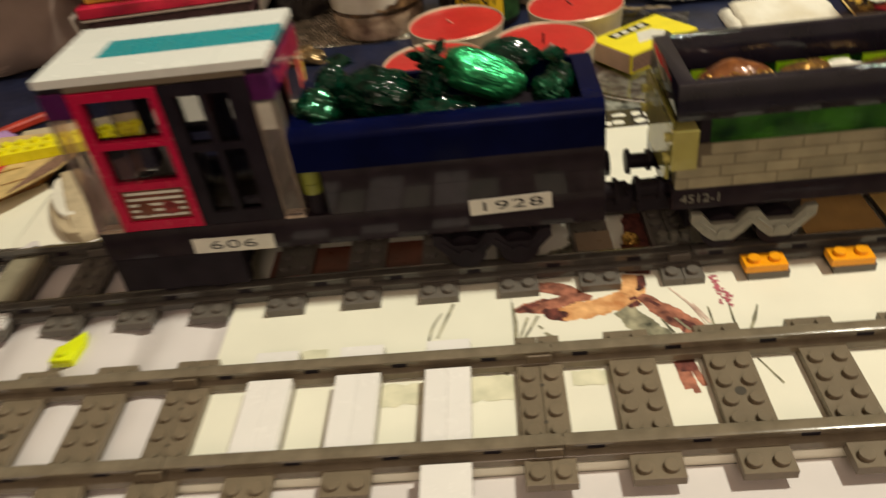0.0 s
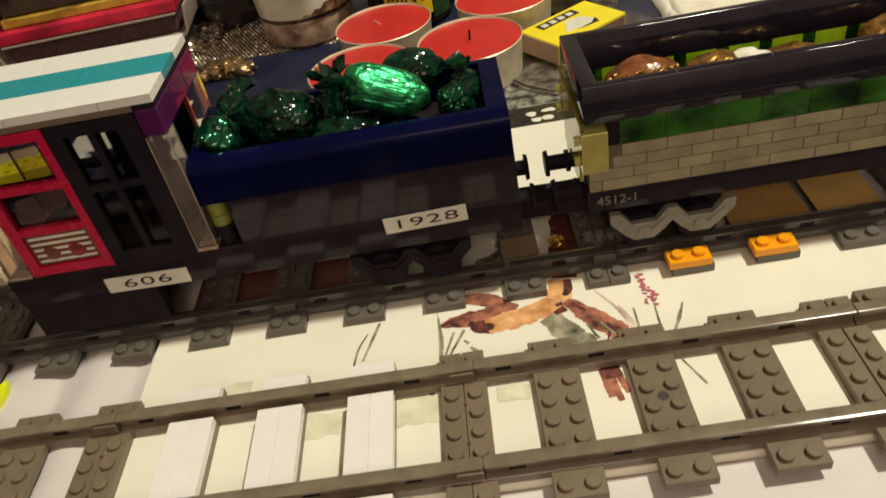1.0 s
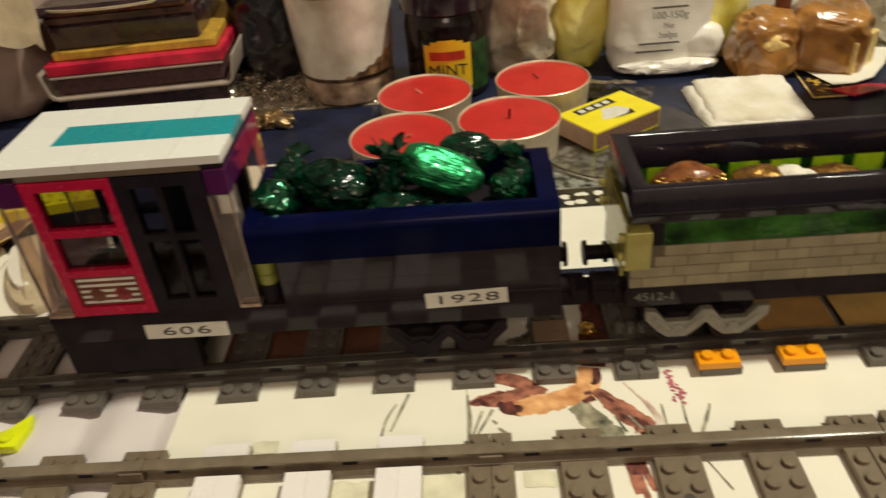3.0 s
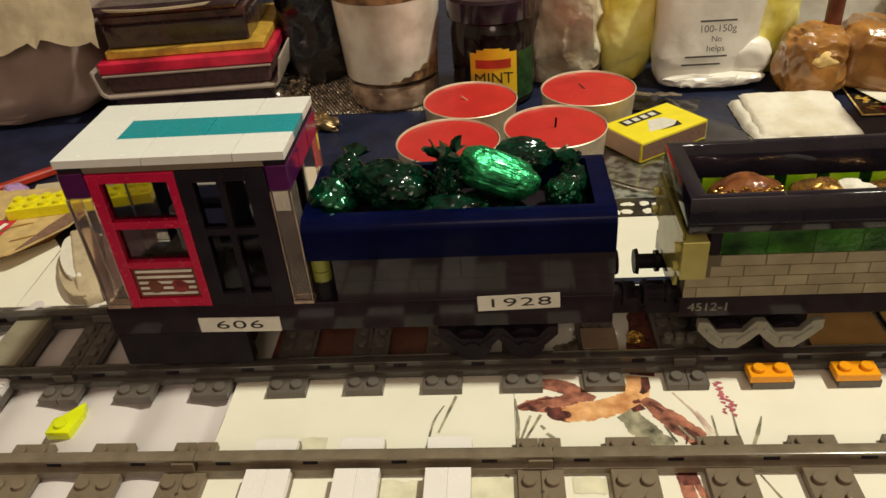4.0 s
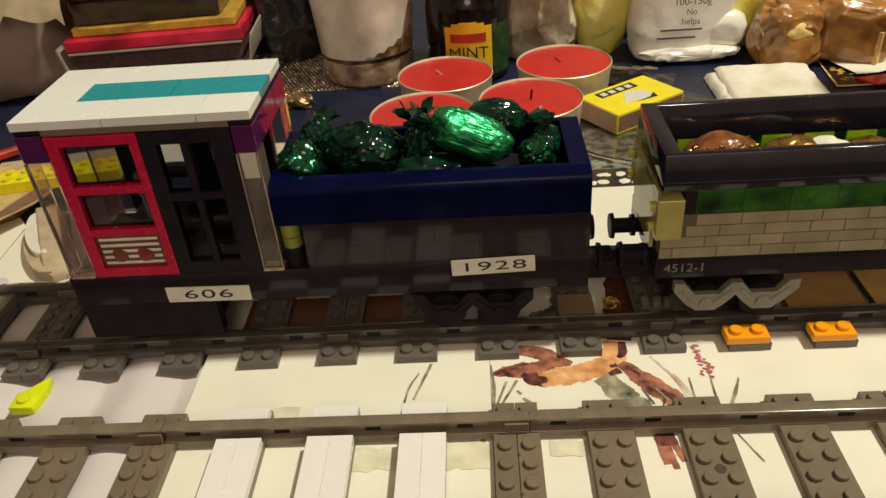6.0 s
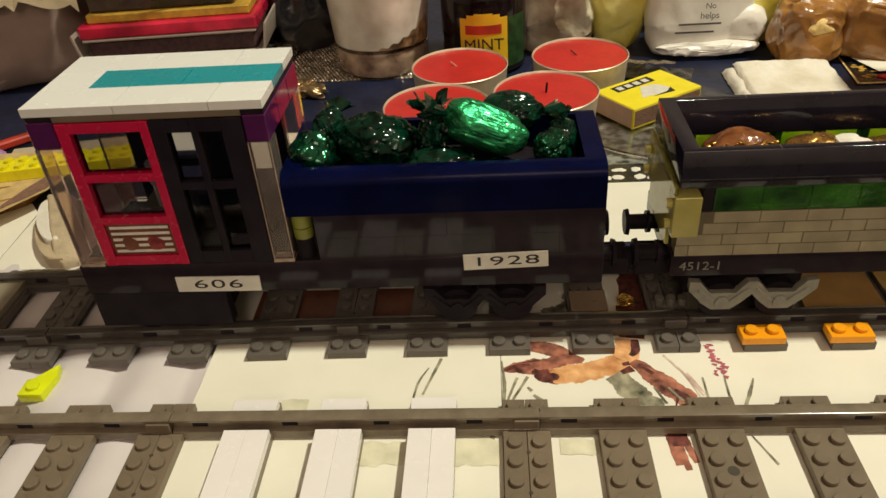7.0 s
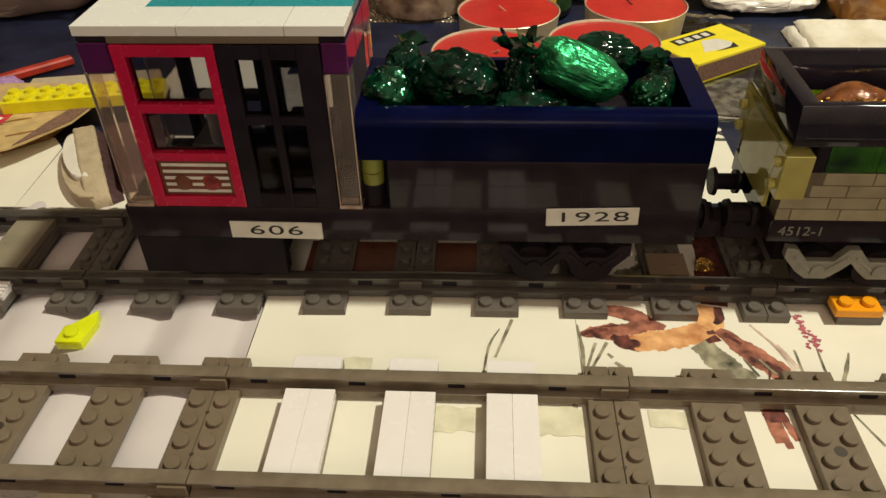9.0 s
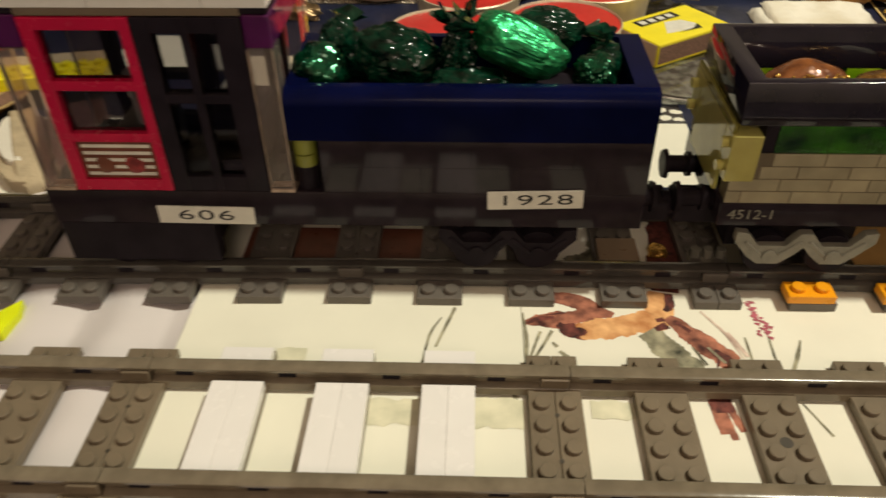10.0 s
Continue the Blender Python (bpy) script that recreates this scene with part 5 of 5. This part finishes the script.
b = bmesh.new(); slab(b, [(0.2216, 0.3022), (0.2420, 0.3022), (0.2465, 0.330), (0.2256, 0.3470)], 0.0007, 0.0010)
part("card", b, M["film"], gc, "black card", smooth=False)
for k in range(16):
    r = random.Random(k + 5)
    b = bmesh.new(); lump(b, (0.2315 + r.uniform(-0.0055, 0.0055), (0.324 if k < 11 else 0.309) + r.uniform(-0.006, 0.006), 0.0010), (0.0021, 0.0013, 0.0002), 1, 0.5, 400, seed=k)
    part("gold_print", b, M["book_y"], gc)
b = bmesh.new(); slab(b, [(0.2350, 0.3095), (0.2600, 0.3135), (0.2700, 0.3110), (0.2680, 0.3040), (0.2440, 0.2970)], 0.0011, 0.0022)
part("red_strip", b, M["book_r"], gc, "red strip", smooth=False)
b = bmesh.new(); slab(b, [(0.2270, 0.3515), (0.2320, 0.3320), (0.2380, 0.3140), (0.2520, 0.3150), (0.2670, 0.3220), (0.2840, 0.3430), (0.3020, 0.3720), (0.2900, 0.4020), (0.2320, 0.3980)], 0.0024, 0.0027)
solo("paper_sheet", b, M["paint"], "small sheet of white paper under the cake", "paper", angle=20)
crumpled("clear_bag", "crumpled clear film beside the cake", "bag", (0.308, 0.392, 0.02), (0.024, 0.024, 0.032), M["polyb"], 5, 0.5, seed=11)
bx, by = 0.2840, 0.2640
bot = thing("bottle", (bx, by, 0), "dark glass bottle with a pale paper label", "bottle")
b = bmesh.new(); lathe(b, [(0.030, 0.0), (0.0325, 0.002), (0.0332, 0.006), (0.0332, 0.148), (0.028, 0.160), (0.0165, 0.168), (0.0150, 0.172), (0.0150, 0.186), (0.0, 0.186)], bx, by, 0, 48)
part("glass", b, M["bottle"], bot, "dark glass")
b = bmesh.new(); arc_band(b, bx, by, 0.0334, -112, -28, 0.056, 0.145)
bl = part("label", b, M["blabel"], bot, "pale paper label")
for k, a1 in enumerate((-44, -40, -47, -41, -52, -40)):
    b = bmesh.new(); arc_band(b, bx, by, 0.0337, -92, a1, 0.0625 + 0.0042 * k, 0.0625 + 0.0042 * k + 0.0020, 10, 0.0001)
    part("print_bar", b, M["dregs"], bl, "brown printed bar")
b = bmesh.new(); sheet(b, -0.024, 0.024, -0.012, 0.012, 0.0006, 0.0003, 24, 12, 0.005, 70, turn=pose(0.100, 0.330, 0, 0, 0, -18))
solo("black_wrapper", b, M["film"], "crumpled black wrapper behind the candles", "wrapper", angle=20)
b = bmesh.new(); sheet(b, -0.016, 0.016, -0.0025, 0.0025, 0.0062, 0.0003, 20, 4, 0.003, 120, turn=pose(0.098, 0.336, 0, 0, 0, -10))
solo("silver_wrapper", b, M["foil"], "strip of silver foil wrapper lying on the black wrapper", "wrapper", angle=20)
crumpled("silver_foil", "crumpled piece of bright silver foil on the foil mat", "wrapper", (-0.1700, 0.392, 0.004), (0.012, 0.024, 0.006), M["foil"], 5, 0.9, 90, 43, 0.3)
crumpled("gold_foil", "small heap of crumpled gold foil on the cloth", "wrapper", (-0.142, 0.322, 0.004), (0.018, 0.009, 0.005), M["foil_d"], 5, 0.8, 110, 41, 0.3)
b = bmesh.new(); sheet(b, -0.158, -0.122, 0.200, 0.262, 0.0002, 0.0003, 6, 6)
solo("paper_sheet", b, M["paint"], "white sheet of paper on the cloth behind the tender", "paper", angle=80)

b = bmesh.new(); sheet(b, -0.228, -0.1582, 0.2440, 0.290, 0.0002, 0.0003, 6, 6)
solo("paper_sheet", b, M["paint"], "white sheet of paper on the cloth behind the cab", "paper", angle=80)

# ---- stack of trays and books ----
st = pose(-0.236, 0.402, 0.0, 0, 0, 4)
GRP = "stack of trays and books"


def stacked(name, label, x0, x1, y0, y1, z0, z1, material, bevel=0.0015, cat="book", t=st):
    b = bmesh.new(); box(b, x0, x1, y0, y1, z0, z1, bevel, turn=t)
    return solo(name, b, material, label, cat, GRP)


stacked("dark_book", "dark closed book at the bottom of the stack", -0.060, 0.058, -0.046, 0.05, 0.0, 0.0180, M["book_d"])
tray = thing("plastic_tray", (-0.236, 0.402, 0.0181), "pale plastic tray with raised ends in the stack", "tray", GRP)
tbox("tray_floor", (-0.062, 0.062, -0.053, 0.055, 0.0181, 0.0215), M["tray"], tray, t=st, bevel=0.0012)
for side in (-1, 1):
    b = bmesh.new(); prism(b, [(side * x, z) for x, z in ((0.0600, 0.0205), (0.0625, 0.0195), (0.0655, 0.0225), (0.0685, 0.0400), (0.0672, 0.0405), (0.0640, 0.0235))], -0.053, 0.055)
    bmesh.ops.bevel(b, geom=[e for e in b.edges if abs((e.verts[0].co - e.verts[1].co).y) > 0.05], offset=0.0004, segments=2, affect="EDGES", profile=0.5)
    bmesh.ops.transform(b, matrix=st, verts=b.verts)
    part("tray_end", b, M["tray"], tray, angle=50)
stacked("brown_book", "brown book with page edges in the stack", -0.059, 0.059, -0.049, 0.05, 0.0216, 0.0345, M["pages"])
stacked("pale_cover", "pale pink card cover in the stack", -0.061, 0.061, -0.053, 0.05, 0.0346, 0.0366, M["tray"], 0.0006)
stacked("red_book", "glossy red covered book in the stack", -0.062, 0.0625, -0.053, 0.05, 0.0367, 0.0455, M["book_r"], 0.0012)
stacked("yellow_box", "box with a yellow edge on the red book", -0.056, 0.058, -0.047, 0.05, 0.0456, 0.0520, M["book_y"], 0.001, "box")
wb = thing("wrapped_box", (-0.24, 0.40, 0.0521), "dark glossy wrapped box on the stack", "box", GRP)
tbox("box_body", (-0.054, 0.048, -0.044, 0.05, 0.0521, 0.0690), M["book_d"], wb, "dark glossy sides", t=st, bevel=0.0015)
tbox("box_lid", (-0.0548, 0.0488, -0.0448, 0.0505, 0.0691, 0.0760), M["book_d2"], wb, "dark red-brown lid", t=st, bevel=0.0015)
dt = thing("dark_tray", (-0.24, 0.40, 0.0761), "dark tray with a cream rim on top of the stack", "tray", GRP)
tbox("tray_body", (-0.058, 0.046, -0.050, 0.05, 0.0761, 0.0830), M["book_d"], dt, "dark glossy tray", t=st, bevel=0.003)
b = bmesh.new(); arc_band(b, -0.250, 0.455, 0.108, -38, 32, 0.0800, 0.0816, 24, 0.0012)
part("rim", b, M["torn"], dt, "cream rim")

# ---- paper bag and clutter beside the cab ----
bag = thing("paper_bag", (-0.40, 0.40, 0), "brown-pink paper bag with a torn cream top", "bag")
b = bmesh.new(); lump(b, (-0.400, 0.412, 0.050), (0.095, 0.075, 0.055), 5, 0.10, 18, 0.1, 51, Matrix.Rotation(radians(9), 4, "Z"), 0.45)
zmin = min(v.co.z for v in b.verts); bmesh.ops.translate(b, verts=b.verts, vec=(0, 0, -zmin))
part("bag_body", b, M["bag"], bag, "brown-pink paper", angle=40)
b = bmesh.new(); sheet(b, -0.47, -0.315, 0.36, 0.45, 0.090, 0.0006, 30, 16, 0.018, 30)
part("torn_edge", b, M["torn"], bag, "torn cream paper", angle=30)
b = bmesh.new()
cols = []
for i in range(41):
    f = i / 40
    x, y = -0.470 + 0.185 * f, 0.318 + 0.022 * f + 0.004 * noise.noise((f * 6, 0, 2))
    low = 0.064 + 0.010 * noise.noise((f * 7, 3, 1)) - 0.006 * (1 if i % 9 == 4 else 0)
    cols.append([b.verts.new((x, y + 0.010 * g + 0.003 * noise.noise((f * 9, g * 3, 5)), low + (0.100 - low) * g)) for g in (0, 0.25, 0.5, 0.75, 1.0)])
for p, q in zip(cols, cols[1:]):
    for k in range(4):
        b.faces.new((p[k], q[k], q[k + 1], p[k + 1]))
got = bmesh.ops.extrude_face_region(b, geom=list(b.faces))
bmesh.ops.translate(b, verts=[v for v in got["geom"] if isinstance(v, bmesh.types.BMVert)], vec=(0, 0.0004, 0))
part("torn_flap", b, M["torn"], bag, "torn cream paper flap", angle=30)

b = bmesh.new(); box(b, -0.030, 0.026, -0.0030, 0.0030, 0.0, 0.005, 0.001, turn=pose(-0.311, 0.258, 0.0005, 0, 0, 43))
solo("red_stick", b, M["stick"], "thin red printed stick on the cloth", "stick")
kr = thing("paper_packet", (-0.285, 0.185, 0), "printed kraft paper packet lying flat", "packet")
b = bmesh.new(); slab(b, [(-0.360, 0.111), (-0.2677, 0.1558), (-0.2626, 0.1614), (-0.2547, 0.1727), (-0.2482, 0.1821), (-0.2446, 0.1992), (-0.2390, 0.2130), (-0.2400, 0.226), (-0.355, 0.226)], 0.0102, 0.0112)
part("packet_body", b, M["kraft"], kr, "kraft paper", angle=30)
b = bmesh.new(); slab(b, [(-0.2660, 0.1582), (-0.2547, 0.1729), (-0.2484, 0.1823), (-0.2448, 0.1990), (-0.2469, 0.2050), (-0.2537, 0.1972), (-0.2595, 0.1822)], 0.01125, 0.0117)
part("folded_edge", b, M["mboxs"], kr, "folded brown edge", angle=30)
b = bmesh.new(); slab(b, [(-0.345, 0.136), (-0.284, 0.168), (-0.264, 0.184), (-0.258, 0.212), (-0.345, 0.214)], 0.0, 0.0101)
part("contents", b, M["bread"], kr, "dark contents", angle=30)
b = bmesh.new(); slab(b, [(-0.321, 0.166), (-0.283, 0.172), (-0.282, 0.190), (-0.321, 0.190)], 0.0112, 0.0114)
logo = part("print", b, M["book_r"], kr, "plain red patch")
for k in range(4):
    b = bmesh.new(); ribbon(b, [(-314 + 8 * k, 170), (-310 + 8 * k, 186)] if k % 2 else [(-306 + 8 * k, 170), (-310 + 8 * k, 186)], [3, 3], 0.0114)
    part("print_bar", b, M["paint"], logo, "white bar", smooth=False)
for k in range(9):
    r = random.Random(k + 60)
    x, y = -297 + r.uniform(-18, 26), 164 + r.uniform(0, 18)
    b = bmesh.new(); ribbon(b, [(x, y), (x + 6, y + 3), (x + 12, y + r.uniform(2, 6))], [1.0, 1.8, 0.8], 0.0113, seed=k)
    part("print", b, M["bread"], kr, smooth=False)


def yellow_beam(x, y, a, n, z):
    b = bmesh.new(); t = pose(x, y, z, 0, 0, a)
    box(b, -n * S / 2, n * S / 2, -S, S, 0, 0.0062, 0.0002, turn=t)
    for i in range(n):
        for j in (-0.5, 0.5):
            cyl(b, (i - n / 2 + 0.5) * S, j * S, 0.0062, 0.0079, 0.00245, 14, turn=t)
    return solo("yellow_brick", b, M["yellow"], "bright yellow studded toy brick on the packet", "toy brick")


yellow_beam(-0.2488, 0.2042, 11, 10, 0.0113)
b = bmesh.new(); cyl(b, 0, 0, 0.0, 0.008, 0.0052, 20, turn=pose(-0.2110, 0.2215, 0.0055, 0, 90, 11))
solo("marker", b, M["white"], "white marker pen end beside the yellow brick", "marker")
b = bmesh.new(); lump(b, (-0.306, 0.230, 0.0070), (0.0075, 0.006, 0.006), 4, 0.4, 150, 0.2, 71)
solo("lilac_flower", b, M["lilacp"], "small lilac plastic flower by the yellow brick", "toy flower", angle=25)
b = bmesh.new(); box(b, -0.036, 0.034, -0.007, 0.007, 0, 0.010, 0.001, turn=pose(-0.258, 0.2345, 0.0002, 0, 0, 11))
solo("cream_block", b, M["torn"], "cream flat block behind the yellow brick", "block")
# felt-topped pad with a dark side and a white lip, sloping down to the track
fr = thing("felt_pad", (-0.222, 0.165, 0), "cream felt pad with white lip and dark brown side", "pad")
ft = pose(-0.2184, 0.1545, 0, 0, 0, 28)


def slope(y):
    f = min(max((y + 0.030) / 0.030, 0.0), 1.0)
    return 0.0042 + 0.0054 * f * (2 - f)


felt, side = bmesh.new(), bmesh.new()
grid, walls = [], []
for j in range(41):
    y = -0.0300 + 0.064 * j / 40
    ragged = 0.0004 * noise.noise((y * 900, 0.3, 2))
    row = []
    for i in range(13):
        f = i / 12
        x = -0.0137 + (0.0103 + ragged) * f
        if y < -0.022:
            x += 0.0030 * (1 - f) * ((-0.022 - y) / 0.008) ** 2
        edge = min(f, 1 - f, j / 40 * 4) * 12
        row.append((x, y - 0.0006 * f, slope(y) - 0.0009 * max(0, 1 - edge) ** 2 + 0.0003 * noise.noise((x * 500, y * 500, 1))))
    grid.append([felt.verts.new(p) for p in row])
    x, y0, z = row[-1]
    walls.append([side.verts.new(p) for p in ((x - 0.0010, y0, z - 0.0010), (x + 0.0002, y0, z - 0.0009), (0.0018 + ragged, y0 + 0.002, 0.0002), (x - 0.0010, y0, 0.0002))])
for p, q in zip(grid, grid[1:]):
    for i in range(12):
        felt.faces.new((p[i], p[i + 1], q[i + 1], q[i]))
got = bmesh.ops.extrude_face_region(felt, geom=list(felt.faces))
bmesh.ops.translate(felt, verts=[v for v in got["geom"] if isinstance(v, bmesh.types.BMVert)], vec=(0, 0, -0.0034))
for p, q in zip(walls, walls[1:]):
    for i in range(4):
        side.faces.new((p[i], q[i], q[(i + 1) % 4], p[(i + 1) % 4]))
side.faces.new(walls[0]); side.faces.new(walls[-1][::-1])
for b in (felt, side):
    bmesh.ops.recalc_face_normals(b, faces=b.faces)
    bmesh.ops.transform(b, matrix=ft, verts=b.verts)
part("felt", felt, M["roll"], fr, "cream felt top", angle=60)
part("dark_side", side, M["pages"], fr, "dark brown side", angle=40)
b = bmesh.new(); box(b, 0.0019, 0.0290, -0.0235, 0.034, 0.0003, 0.0080, 0.0012, turn=ft)
part("dark_box", b, M["pages"], fr, "dark brown body", angle=40)
# rounded lip over a tan base
for name, bulge, y0, y1, z0, z1, m, label in (("lip", 0.0060, -0.0150, 0.0330, 0.0062, 0.0088, "pad", "white rounded lip"), ("base", 0.0078, -0.0290, 0.0335, 0.0002, 0.0061, "roll", "tan base")):
    edge = [(-0.0136 - bulge * math.sin(math.pi * k / 20) ** 0.6, y1 + (y0 - y1) * k / 20) for k in range(1, 20)]
    b = bmesh.new(); slab(b, [(-0.0100, y1), *edge, (-0.0100, y0)], z0, z1)
    bmesh.ops.bevel(b, geom=[e for e in b.edges if all(v.co.z > z1 - 0.0001 for v in e.verts)], offset=0.0011, segments=3, affect="EDGES", profile=0.5)
    bmesh.ops.transform(b, matrix=ft, verts=b.verts)
    part(name, b, M[m], fr, label, angle=60)
b = bmesh.new(); slab(b, [(-0.360, 0.1240), (-0.2518, 0.1240), (-0.2537, 0.176), (-0.262, 0.186), (-0.360, 0.180)], -0.0003, 0.0)
solo("cream_card", b, M["cream"], "cream card lying beside the track", "card", angle=20)
b = bmesh.new(); slab(b, [(-0.2515, 0.1240), (-0.176, 0.1240), (-0.176, 0.190), (-0.2534, 0.190)], -0.0003, 0.0)
solo("paper_sheet", b, M["paint"], "white sheet of paper under the felt roll", "paper", angle=20)

# ---- clutter at the back ----
crumpled("brown_paper", "crumpled brown paper behind the jars", "paper", (0.045, 0.455, 0.03), (0.060, 0.030, 0.042), M["brownp"], 5, 0.3, 22, 81)
crumpled("clear_bag", "crumpled clear bag behind the sachet", "bag", (0.150, 0.430, 0.03), (0.050, 0.022, 0.055), M["poly"], 5, 0.4, 25, 82)
b = bmesh.new(); box(b, -0.050, 0.050, -0.018, 0.018, 0.0, 0.070, 0.001, turn=pose(0.262, 0.455, 0.0, 0, 0, -4))
solo("white_carton", b, M["bagw"], "plain white carton standing at the back", "box")
crumpled("clear_bag", "crumpled clear film at the back of the table", "bag", (0.330, 0.430, 0.03), (0.045, 0.030, 0.036), M["poly"], 5, 0.5, 30, 83)
crumpled("gold_foil", "tiny scrap of gold foil under the coupling", "wrapper", (0.0440, 0.0885, 0.004), (0.0036, 0.0028, 0.0020), M["goldp"], 4, 0.6, 300, 91, 0.2)
